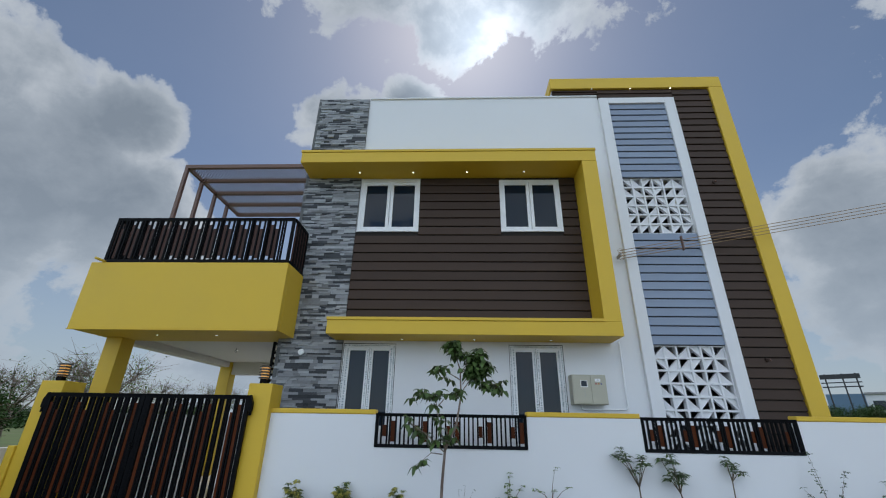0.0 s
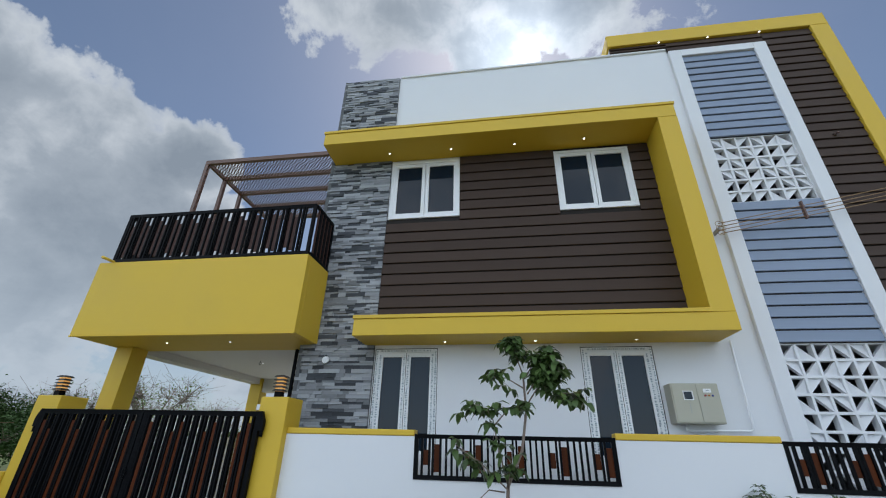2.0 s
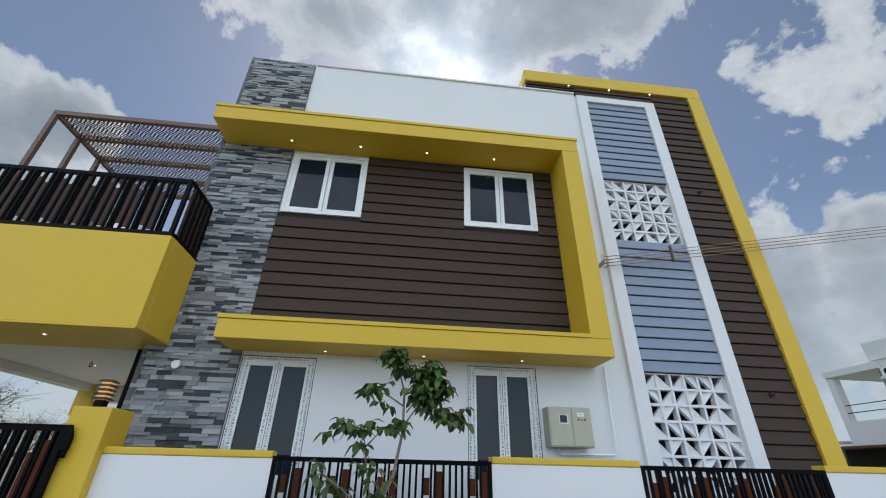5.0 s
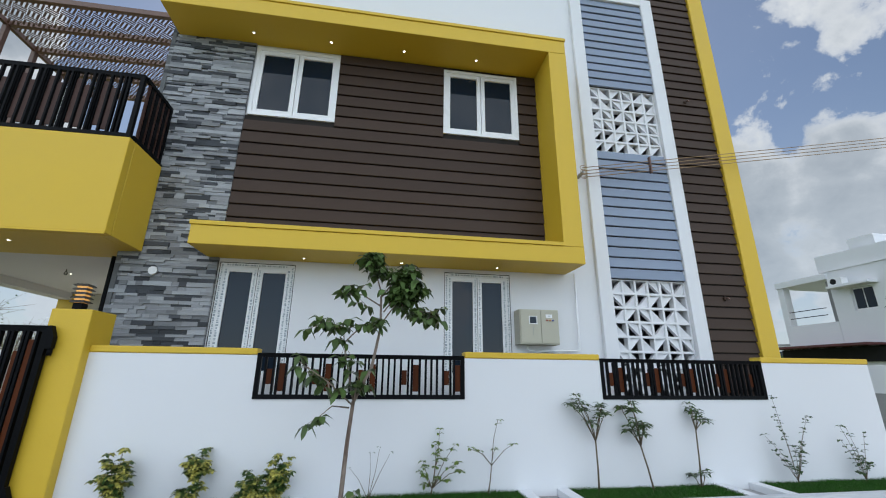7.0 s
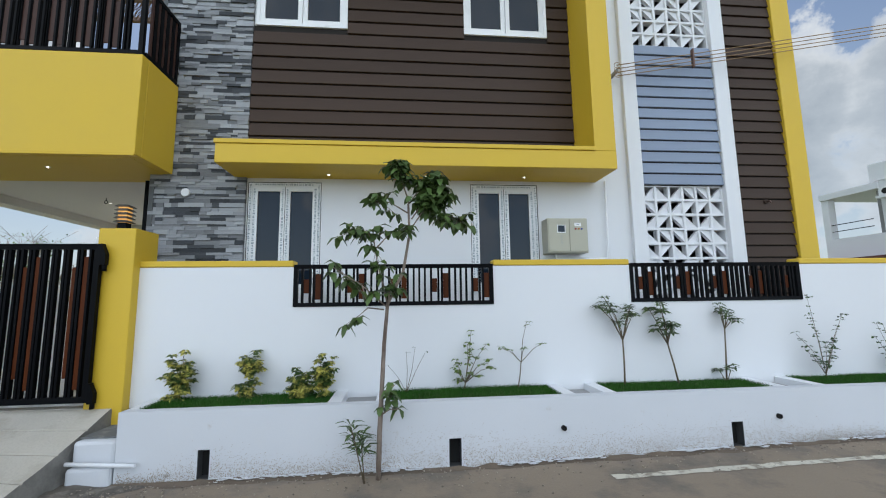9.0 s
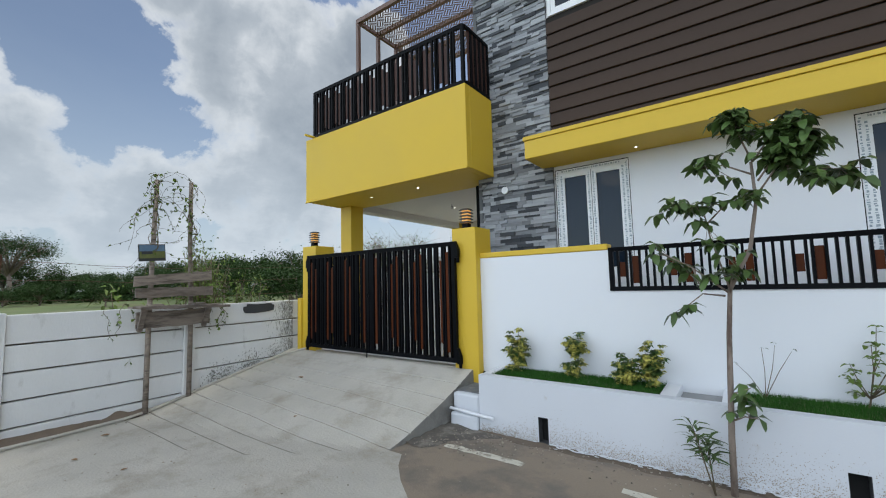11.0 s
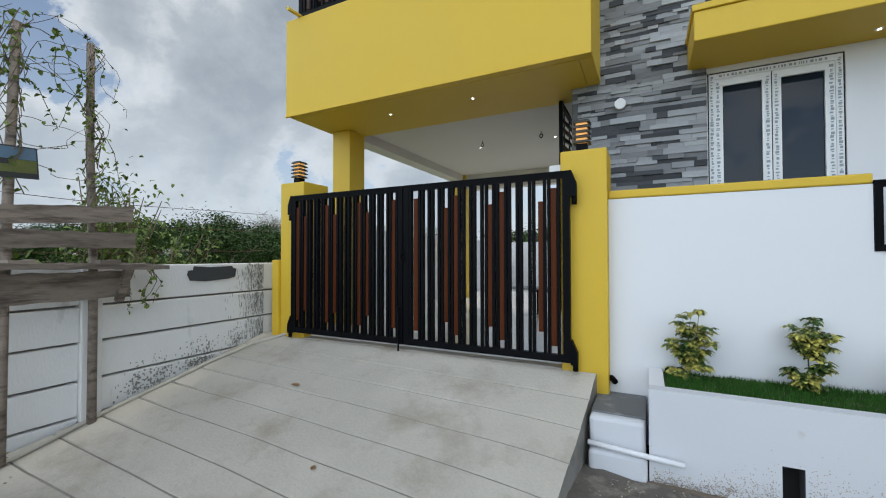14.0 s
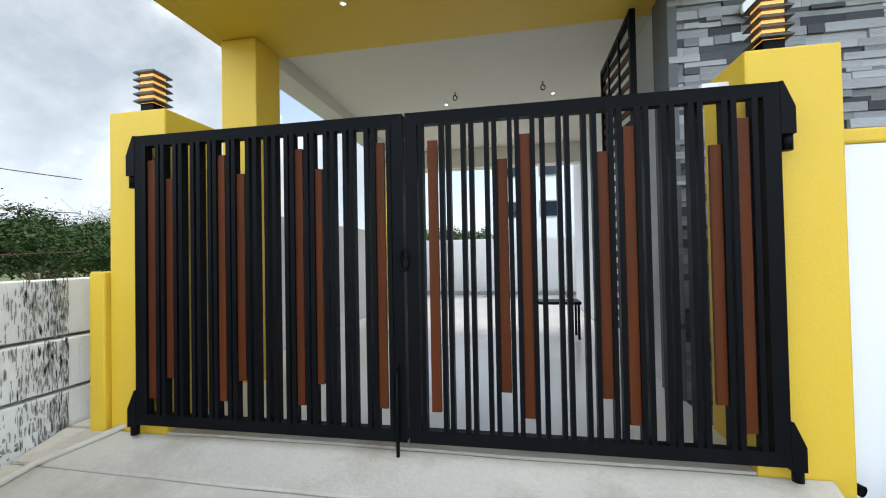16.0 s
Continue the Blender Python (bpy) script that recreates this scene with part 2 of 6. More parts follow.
DARKLEAF = mat("dark_green_leaf", (0.045, 0.08, 0.026), 0.7, 0.2, 2, 40, 0, island=0.22, spec=0.08)
VARIEGATED = mat("variegated_leaf", (0.60, 0.54, 0.13), 0.5, 0.2, 20, 90, 0, island=0.35, tint=((0.045, 0.09, 0.022), 12, 0.4, 0.54), spec=0.25)
STEM = mat("brown_stem", (0.13, 0.10, 0.06), 0.8, 0.2, 8, 60, 0.2)
BARK = mat("grey_brown_bark", (0.24, 0.19, 0.155), 0.9, 0.25, 9, 60, 0.6, stretch=(1, 1, 0.4), tint=((0.11, 0.075, 0.06), 7, 0.52, 0.64))
OLDWOOD = mat("weathered_wood", (0.25, 0.205, 0.17), 0.9, 0.35, 5, 45, 0.7, stretch=(5, 0.7, 5), tint=((0.10, 0.08, 0.065), 4, 0.47, 0.66), rnd=0.25)
RUST = mat("rusty_iron", (0.10, 0.05, 0.03), 0.85, 0.35, 12, 70, 0.3)
PATCH = mat("dark_grey_stain", (0.05, 0.052, 0.055), 0.9, 0.2, 8, 60, 0.2)
HOSE = mat("dirty_plastic_pipe", (0.45, 0.42, 0.36), 0.6, 0.15, 6, 60, 0.05)
LOUVRE = mat("dark_louvre", (0.045, 0.045, 0.042), 0.4, 0.1, 6, 60, 0)
CABLE = mat("tan_cable", (0.30, 0.19, 0.09), 0.6, 0.1, 6, 60, 0)
TILE = mat("maroon_roof_tile", (0.12, 0.035, 0.035), 0.7, 0.15, 5, 50, 0.2, rnd=0.2)
SIGNBLUE = mat("faded_sign_blue", (0.12, 0.2, 0.3), 0.6, 0.2, 9, 60, 0)
SIGNGREEN = mat("faded_sign_green", (0.14, 0.16, 0.05), 0.6, 0.5, 14, 60, 0)
RED = mat("red_indicator", (0.35, 0.03, 0.02), 0.3, 0.05, 9, 60, 0)
AMBER_OFF = mat("orange_indicator", (0.45, 0.16, 0.02), 0.3, 0.05, 9, 60, 0)
BLUELAMP = mat("blue_indicator", (0.02, 0.04, 0.25), 0.3, 0.05, 9, 60, 0)
# darker colour for ramp groove floors, and painted shade in the plank joints
GROOVE = mat("dark_groove_and_joint_shade", (0.25, 0.23, 0.195), 0.95, 0.4, 3, 50, 0.2)
STONE_DARK = mat("charcoal_ledge_stone", (0.055, 0.06, 0.068), 0.65, 0.3, 7, 45, 0.6, rnd=0.3, stretch=(0.5, 1, 2.2), spec=0.3)
STONE_DARK_FAR = mat("charcoal_ledge_stone_joined", (0.055, 0.06, 0.068), 0.65, 0.3, 7, 45, 0.6, island=0.3, stretch=(0.5, 1, 2.2), spec=0.3)
YARD = mat("pale_yard_floor", (0.8, 0.79, 0.77), 0.2, 0.06, 0.9, 45, 0.15)
SLATE = mat("worn_grey_slab", (0.13, 0.135, 0.14), 0.7, 0.2, 5, 60, 0.2, tint=((0.3, 0.29, 0.27), 5, 0.55, 0.75))
DRYLEAF = mat("dry_leaf", (0.26, 0.15, 0.07), 0.8, 0.3, 20, 90, 0.2)
MUD = mat("dried_mud_splash", (0.34, 0.29, 0.235), 0.9, 0.2, 8, 60, 0.1)
GRIT = mat("pale_grit", (0.28, 0.24, 0.19), 0.9, 0.3, 9, 60, 0.2, island=0.5)
MOULD = mat("grey_mould", (0.27, 0.27, 0.245), 0.9, 0.3, 8, 60, 0.1)
# a darker copy of the strip wood, with the balcony's backlight in its colour
BACKLIT_WOOD = mat("backlit_wood_strip", (0.05, 0.022, 0.016), 0.5, 0.2, 4, 50, 0.1, rnd=0.15, stretch=(6, 6, 0.6), spec=0.25)
AMBER = glow("amber_lamp", (1.0, 0.5, 0.14), 0.36)


# ---- makers ----
def thing(name, loc, label, category, group="", kind=""):
    ob = new(name)
    ob.location = loc
    ob.empty_display_size = 0.1
    return tagged(ob, label, category, group, kind)


def part(name, bm, material, parent=None, label=""):
    me = bpy.data.meshes.new(name)
    if isinstance(bm, bpy.types.Mesh):
        me = bm
    else:
        bm.to_mesh(me)
        bm.free()
    if not me.materials:
        me.materials.append(material)
    ob = new(name, me)
    if parent is not None:
        ob.parent = parent
        if parent.type == "EMPTY":
            ob.matrix_parent_inverse = Matrix.Translation(-parent.location)
    return tagged(ob, label) if label else ob


def add_box(bm, x0, x1, y0, y1, z0, z1, m=None):
    v = [bm.verts.new((x, y, z)) for x in (x0, x1) for y in (y0, y1) for z in (z0, z1)]
    if m is not None:
        for k in v:
            k.co = m @ k.co
    for f in ((0, 1, 3, 2), (4, 6, 7, 5), (0, 4, 5, 1), (2, 3, 7, 6), (0, 2, 6, 4), (1, 5, 7, 3)):
        bm.faces.new([v[i] for i in f])
    return v


def bevelled(bm, w, seg=2):
    if w:
        bmesh.ops.bevel(bm, geom=bm.edges[:], offset=w, segments=seg, profile=0.5, affect="EDGES")
    return bm


def box(name, dims, material, parent=None, bevel=0.006, label=""):
    bm = bmesh.new()
    add_box(bm, *dims)
    return part(name, bevelled(bm, bevel), material, parent, label)


def cyl_between(bm, a, b, r0, r1=None, n=10, cap=True):
    a, b = Vector(a), Vector(b)
    r1 = r0 if r1 is None else r1
    d = (b - a).normalized()
    u = d.orthogonal().normalized()
    w = d.cross(u)
    ra = [bm.verts.new(a + r0 * (math.cos(2 * math.pi * i / n) * u + math.sin(2 * math.pi * i / n) * w)) for i in range(n)]
    rb = [bm.verts.new(b + r1 * (math.cos(2 * math.pi * i / n) * u + math.sin(2 * math.pi * i / n) * w)) for i in range(n)]
    for i in range(n):
        f = bm.faces.new((ra[i], ra[(i + 1) % n], rb[(i + 1) % n], rb[i]))
        f.smooth = n > 6
    if cap:
        bm.faces.new(ra[::-1])
        bm.faces.new(rb)


def tube(bm, pts, r, n=8, r_end=None):
    """A bent round bar through the points, in one skin."""
    pts = [Vector(p) for p in pts]
    last = len(pts) - 1
    r_end = r if r_end is None else r_end
    rings, u = [], None
    for i, p in enumerate(pts):
        d = (pts[min(i + 1, last)] - pts[max(i - 1, 0)]).normalized()
        u = d.orthogonal() if u is None else u - d * u.dot(d)
        u = u.normalized() if u.length > 1e-4 else d.orthogonal().normalized()
        w, rad = d.cross(u), r + (r_end - r) * i / last
        rings.append([bm.verts.new(p + rad * (math.cos(2 * math.pi * k / n) * u + math.sin(2 * math.pi * k / n) * w)) for k in range(n)])
    for a, b in zip(rings, rings[1:]):
        for k in range(n):
            bm.faces.new((a[k], a[(k + 1) % n], b[(k + 1) % n], b[k])).smooth = True
    bm.faces.new(rings[0][::-1])
    bm.faces.new(rings[-1])


def prism(bm, poly, y0, y1):
    """A polygon in x, z drawn out along y."""
    a = [bm.verts.new((x, y0, z)) for x, z in poly]
    b = [bm.verts.new((x, y1, z)) for x, z in poly]
    bm.faces.new(a)
    bm.faces.new(b[::-1])
    for i in range(len(poly)):
        j = (i + 1) % len(poly)
        bm.faces.new((a[j], a[i], b[i], b[j]))
    bmesh.ops.recalc_face_normals(bm, faces=bm.faces[:])


def wall_holes(bm, x0, x1, z0, z1, y0, y1, holes):
    """A wall in the x-z plane, y0 to y1 thick, in one piece, with rectangular openings."""
    xs = sorted({x0, x1, *[min(max(q, x0), x1) for h in holes for q in h[:2]]})
    zs = sorted({z0, z1, *[min(max(q, z0), z1) for h in holes for q in h[2:]]})
    ni, nj = len(xs) - 1, len(zs) - 1

    def solid(i, j):
        if not (0 <= i < ni and 0 <= j < nj):
            return False
        cx, cz = (xs[i] + xs[i + 1]) / 2, (zs[j] + zs[j + 1]) / 2
        return not any(h[0] < cx < h[1] and h[2] < cz < h[3] for h in holes)

    verts = {}

    def vert(i, j, k):
        if (i, j, k) not in verts:
            verts[i, j, k] = bm.verts.new((xs[i], (y0, y1)[k], zs[j]))
        return verts[i, j, k]

    for i in range(ni):
        for j in range(nj):
            if not solid(i, j):
                continue
            bm.faces.new((vert(i, j, 0), vert(i + 1, j, 0), vert(i + 1, j + 1, 0), vert(i, j + 1, 0)))
            bm.faces.new((vert(i, j, 1), vert(i, j + 1, 1), vert(i + 1, j + 1, 1), vert(i + 1, j, 1)))
            for di, dj, p, q in ((-1, 0, (i, j), (i, j + 1)), (1, 0, (i + 1, j + 1), (i + 1, j)), (0, -1, (i + 1, j), (i, j)), (0, 1, (i, j + 1), (i + 1, j + 1))):
                if not solid(i + di, j + dj):
                    bm.faces.new((vert(*p, 0), vert(*q, 0), vert(*q, 1), vert(*p, 1)))
    bmesh.ops.recalc_face_normals(bm, faces=bm.faces[:])


# ---- ground ----
GATE_Y, FLOOR = 6.43, 0.58
rng = random.Random(7)


def road_z(x):
    """The street climbs a little along the planter."""
    return 0.1 * max(0.0, min(1.0, (x - 0.5) / 5.5))


bm = bmesh.new()
bm.faces.new([bm.verts.new(p) for p in ((-900, -900, -0.03), (900, -900, -0.03), (900, 900, -0.03), (-900, 900, -0.03))])
tagged(part("ground", bm, FIELD), "flat green field with dry grass", "ground", kind="structure")
bm = bmesh.new()
rows = [[bm.verts.new((x, y, road_z(x) - (0.012 if y < 0 else 0.0))) for y in (-9, 6.02)] for x in (-6.95, 0.5, 6.0, 40)]
for a, b in zip(rows, rows[1:]):
    bm.faces.new((a[0], b[0], b[1], a[1]))
tagged(part("road", bm, ROAD), "dusty worn grey-brown concrete street", "road", kind="structure")
for x0, x1, j in ((-2.72, -1.86, 0.02), (-1.02, -0.46, 0.01), (1.75, 6.4, 0.11)):
    bm = bmesh.new()
    n = max(4, int((x1 - x0) / 0.08))
    lo = [bm.verts.new((x0 + (x1 - x0) * i / n, 5.42 + j + rng.uniform(-0.012, 0.012), 0.004 + road_z(x0 + (x1 - x0) * i / n))) for i in range(n + 1)]
    hi = [bm.verts.new((x0 + (x1 - x0) * i / n, 5.505 + j + rng.uniform(-0.012, 0.012), 0.004 + road_z(x0 + (x1 - x0) * i / n))) for i in range(n + 1)]
    for i in range(n):
        bm.faces.new((lo[i], lo[i + 1], hi[i + 1], hi[i]))
    tagged(part("road_line", bm, LINE), "worn cream painted dash on the street", "road marking", "street dashes", "structure")
# the paler concrete apron in front of the gate, broken off towards the street
bm = bmesh.new()
rows = []
for i in range(71):
    y = -9 + 14.06 * i / 70
    edge_x = -1.7 + 0.9 * noise.noise((0.5, y * 0.55, 2)) + 0.18 * noise.noise((3, y * 4, 2)) - 1.35 * max(0.0, (y - 3.2) / 1.9) ** 1.2
    rows.append([bm.verts.new((x, y, 0.004)) for x in (-6.94, edge_x)])
for a, b in zip(rows, rows[1:]):
    if b[0].co.y > a[0].co.y:
        bm.faces.new((a[0], a[1], b[1], b[0]))
tagged(part("apron", bm, CONCRETE), "pale concrete apron with a broken edge", "pavement", kind="structure")
# a mud crust along the foot of the planter
bm = bmesh.new()
n = 130
rows = []
for i in range(n + 1):
    x = -3.0 + 10.4 * i / n
    w = 0.05 + 0.10 * abs(noise.noise((x * 1.7, 3.0, 0))) + 0.04 * abs(noise.noise((x * 9, 1, 0)))
    rows.append([bm.verts.new((x, 5.995 - w * k, road_z(x) + max(0.002, 0.03 * (1 - k) ** 2 * (0.6 + noise.noise((x * 6, 8, 0)))))) for k in (0, 0.3, 0.6, 1)])
for a, b in zip(rows, rows[1:]):
    for k in range(3):
        bm.faces.new((a[k], a[k + 1], b[k + 1], b[k])).smooth = True
tagged(part("soil_strip", bm, SOIL), "brown dried mud along the planter foot", "soil", kind="structure")
bm = bmesh.new()
rows = []
for i in range(61):
    y = -3 + 8.6 * i / 60
    w = 0.16 + 0.14 * noise.noise((2, y * 1.3, 0)) + (0.06 if y < 4.4 else -0.08)
    rows.append([bm.verts.new((-6.93 + max(0.05, w) * k, y, max(0.003, 0.09 * (1 - k) * (0.7 + noise.noise((k * 3, y * 5, 2)))))) for k in (0, 0.35, 0.7, 1)])
for a, b in zip(rows, rows[1:]):
    for k in range(3):
        bm.faces.new((a[k], a[k + 1], b[k + 1], b[k])).smooth = True
tagged(part("soil_strip", bm, SOIL), "dark loose soil along the wall foot", "soil", kind="structure")
bm = bmesh.new()
rows = []
for i in range(41):
    y = 5.28 + 0.74 * i / 40
    left = -3.0 - 0.09 * (6.55 - y) + 0.004
    w = 0.25 + 0.55 * (i / 40) ** 1.5 + 0.10 * noise.noise((7, y * 6, 0))
    rows.append([bm.verts.new((left + w * k, y, max(0.003, 0.05 * (1 - k) * (0.5 + i / 80) * (0.7 + noise.noise((k * 4, y * 9, 6)))))) for k in (0, 0.2, 0.45, 0.75, 1)])
for a, b in zip(rows, rows[1:]):
    for k in range(4):
        bm.faces.new((a[k], a[k + 1], b[k + 1], b[k])).smooth = True
tagged(part("soil_strip", bm, SILT), "dark grey silt and rubble at the ramp foot", "soil", kind="structure")
bm = bmesh.new()
for i in range(1600):
    if i < 800:
        p = (rng.uniform(-3.0, 7.0), 5.98 - abs(rng.gauss(0, 0.22)), 0.006)
    elif i < 1000:
        p = (rng.uniform(-3.05, -2.2), rng.uniform(5.3, 5.95), 0.02)
    elif i < 1250:
        p = (-6.85 + abs(rng.gauss(0, 0.2)), rng.uniform(-1, 5.0), 0.01)
    else:
        p = (rng.uniform(-6.5, 3), rng.uniform(2.2, 5.4), 0.004)
    p = (p[0], p[1], p[2] + road_z(p[0]))
    s = rng.uniform(0.002, 0.008)
    add_box(bm, -s, s, -s * 0.8, s * 0.8, -s * 0.4, s * 0.5, Matrix.Translation(p) @ Euler((rng.uniform(-0.4, 0.4), rng.uniform(-0.4, 0.4), rng.uniform(0, 6))).to_matrix().to_4x4())
tagged(part("gravel", bm, GRIT), "small scattered stones and crumbs", "gravel", kind="stuff")


# ---- ramp: a concrete slope with grooves parallel to the gate ----
def ramp_toe(x):
    return 5.12 - 1.1 * max(0.0, min(1.0, (x + 3.05) / -3.85)) ** 0.8


def ramp_height(x, y):
    toe = ramp_toe(x)
    u = max(0.0, min(1.0, (y - toe) / (6.5 - toe)))
    return 0.0055 + 0.552 * (u ** 1.15 if u > 0 else 0)


ys = []
groove, step = 3.93, 0.285
while groove < 6.5:
    ys += [(groove - 0.012, 0), (groove - 0.008, 0.012), (groove + 0.008, 0.012), (groove + 0.012, 0)]
    ys += [(groove + step * f, 0) for f in (0.25, 0.5, 0.75)]
    groove += step
ys = [(3.5, 0), (3.7, 0)] + [q for q in ys if q[0] < 6.55] + [(6.62, 0)]
bm = bmesh.new()
NX = 44
grid, cut = [], {}
row_groove = {}
for y, d in ys:
    row = []
    for i in range(NX + 1):
        xr = -2.99 - 0.09 * (6.55 - min(y, 6.55))
        x = xr - (6.88 + xr) * i / NX
        low = ramp_toe(x) - 0.12 - 0.45 * max(0.0, min(1.0, (x + 3.35) / -1.2)) + 0.12 * noise.noise((x * 1.3, 4.0, 0)) + 0.04 * noise.noise((x * 6, 2.0, 0))
        cut[len(grid), i] = y < low
        yy = max(y, low)
        z = ramp_height(x, yy)
        wob = 0.005 * noise.noise((x * 2, y * 2, 0)) * min(1.0, (z - 0.0055) / 0.04)
        row.append(bm.verts.new((x + 0.01 * noise.noise((0, y * 3, 1)) * (i == 0), yy + 0.02 * noise.noise((x * 0.8, yy, 5)), z + wob - min(d, max(0.0, z - 0.012)))))
    grid.append(row)
    row_groove[id(row)] = d > 0
# groove floors get a darker colour than the ramp top
for j, (a, b) in enumerate(zip(grid, grid[1:])):
    for i in range(NX):
        if cut[j + 1, i] and cut[j + 1, i + 1]:
            continue
        bm.faces.new((a[i], b[i], b[i + 1], a[i + 1])).material_index = int(row_groove[id(a)] and row_groove[id(b)])
# the open side face is a darker grey than the ramp top
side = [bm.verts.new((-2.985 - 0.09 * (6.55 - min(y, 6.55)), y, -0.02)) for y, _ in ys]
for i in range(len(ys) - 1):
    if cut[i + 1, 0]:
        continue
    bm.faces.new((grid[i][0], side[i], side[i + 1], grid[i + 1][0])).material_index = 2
bmesh.ops.recalc_face_normals(bm, faces=bm.faces[:])
tagged(part("ramp", bm, CONCRETE), "grooved light grey concrete drive-in ramp", "ramp", kind="structure")
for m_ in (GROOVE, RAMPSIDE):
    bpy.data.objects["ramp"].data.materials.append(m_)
tagged(box("yard_floor", (-6.8, -3.25, 6.62, 14.3, 0.3, FLOOR), YARD), "smooth grey concrete carport floor", "floor", kind="structure")



def dry_leaf(x, y, z, turn, size):
    bm = bmesh.new()
    n = 8
    rows = []
    for i in range(n + 1):
        f = i / n
        w = 0.28 * size * math.sin(math.pi * min(1.0, 0.04 + f * 0.96)) ** 0.8
        rows.append([bm.verts.new((size * (f - 0.5), k * w, 0.004 + 0.5 * abs(k) * w + 0.25 * size * (f - 0.5) ** 2)) for k in (-1, -0.5, 0, 0.5, 1)])
    for a, b in zip(rows, rows[1:]):
        for k in range(4):
            bm.faces.new((a[k], a[k + 1], b[k + 1], b[k])).smooth = True
    bm.transform(Matrix.Translation((x, y, z)) @ Matrix.Rotation(turn, 4, "Z"))
    tagged(part("dry_leaf", bm, DRYLEAF), "curled dry brown leaf fallen on the concrete", "leaf", "fallen dry leaves")


for x, y, turn, size in ((-5.485, 5.687, 0.2, 0.10), (-4.6, 5.0, 2.0, 0.06), (-6.2, 3.6, 1.2, 0.08), (-5.6, 3.2, 0.4, 0.07), (-6.0, 2.6, 2.6, 0.07), (-4.9, 3.4, 1.8, 0.06)):
    dry_leaf(x, y, ramp_height(x, y) + 0.002, turn, size)

# ---- house ----
house = thing("house", (0, 8, 0), "two-storey yellow, white and brown house with grey stone cladding", "house")
FY = 7.33
WINDOWS = ((-2.088, -0.858, 5.367, 6.556), (0.789, 2.014, 5.367, 6.556), (-2.112, -1.168, 1.7, 3.162), (0.834, 1.782, 1.7, 3.162))
JALI = ((3.32, 4.56, 0.86, 3.175), (3.32, 4.56, 5.335, 6.60))
bm = bmesh.new()
wall_holes(bm, -3.24, 5.60, 0.0, 8.79, FY + 0.02, FY + 0.25, [*WINDOWS, *JALI])
part("wall", bm, WHITE, house)
box("side_wall", (-3.24, -3.02, FY + 0.251, 12.0, 0, 8.79), WHITE, house)
box("side_wall", (5.7, 5.9, FY + 0.251, 12.0, 0, 8.98), WHITE, house)
box("back_wall", (-3.24, 5.9, 12.0, 12.2, 0, 8.79), WHITE, house)
box("roof_slab", (-3.0, 5.69, FY + 0.26, 11.98, 8.2, 8.4), WHITE, house)
box("upper_floor", (-3.0, 5.69, FY + 0.26, 11.98, 3.3, 3.45), WHITE, house)
# a dark grey wall closes the view behind the front openings
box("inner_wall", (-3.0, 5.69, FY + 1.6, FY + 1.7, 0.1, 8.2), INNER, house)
box("coping", (-2.1, 3.1, FY - 0.012, FY + 0.27, 8.792, 8.83), WHITE, house)
box("tower_wall", (2.09, 5.62, FY + 0.02, FY + 0.3, 8.834, 8.983), WHITE, house, 0)
box("tower_beam", (2.055, 5.91, FY - 0.065, FY + 3.0, 8.985, 9.29), YELLOW, house, 0.01)
box("tower_leg", (5.605, 5.91, FY - 0.065, FY + 0.24, 0.0, 8.983), YELLOW, house, 0.01)
# the yellow band round the upper windows, with a thin lip on each beam
box("top_beam", (-3.222, 2.628, 6.728, FY + 0.019, 6.622, 6.86), YELLOW, house, 0.008)
box("beam_lip", (-3.238, 2.641, 6.712, FY + 0.019, 6.862, 6.914), YELLOW, house, 0.006)
box("bottom_beam", (-2.268, 2.634, 6.728, FY + 0.019, 3.207, 3.44), YELLOW, house, 0.008)
box("beam_lip", (-2.282, 2.343, 6.712, FY + 0.019, 3.442, 3.494), YELLOW, house, 0.006)
box("side_beam", (2.345, 2.632, 6.73, FY + 0.019, 3.442, 6.62), YELLOW, house, 0.006)
# white border of the tower panels
for d in ((3.112, 3.319, FY - 0.055, FY + 0.019, 0.0, 8.71), (4.561, 4.784, FY - 0.055, FY + 0.019, 0.0, 8.71), (3.32, 4.56, FY - 0.055, FY + 0.019, 8.555, 8.709)):
    box("tower_frame", d, WHITE, house, 0.008)


def boards(name, x0, x1, z0, z1, exposure, material, skip=(), first=None):
    """Lapped boards: each one leans out at its foot; a near-black backing paints the shade in the gap under it."""
    sid = part(name, strip_mesh(x0, x1, z0, z1, skip), GAP, house)
    z = z0
    while z < z1 - 0.03:
        zt = min(z + (first if first and z == z0 else exposure), z1)
        runs = [(x0, x1)]
        for sx0, sx1, sz0, sz1 in skip:
            if z < sz1 - 0.02 and zt > sz0 + 0.02:
                nxt = []
                for a, b in runs:
                    if sx0 > a:
                        nxt.append((a, min(b, sx0)))
                    if sx1 < b:
                        nxt.append((max(a, sx1), b))
                runs = nxt
        for a, b in runs:
            lo, hi = z + 0.010, zt - 0.008
            for sx0, sx1, sz0, sz1 in skip:
                if a < sx1 and b > sx0 and sz0 < hi and sz1 > lo:
                    if sz0 > lo:
                        hi = min(hi, sz0)
                    else:
                        lo = max(lo, sz1)
            bm = bmesh.new()
            prism_x(bm, [(FY - 0.030, lo), (FY - 0.032, lo + 0.006), (FY - 0.012, hi), (FY + 0.003, hi), (FY + 0.003, lo)], a + 0.002, b - 0.002)
            part("board", bm, material, sid)
        z = zt
    return sid


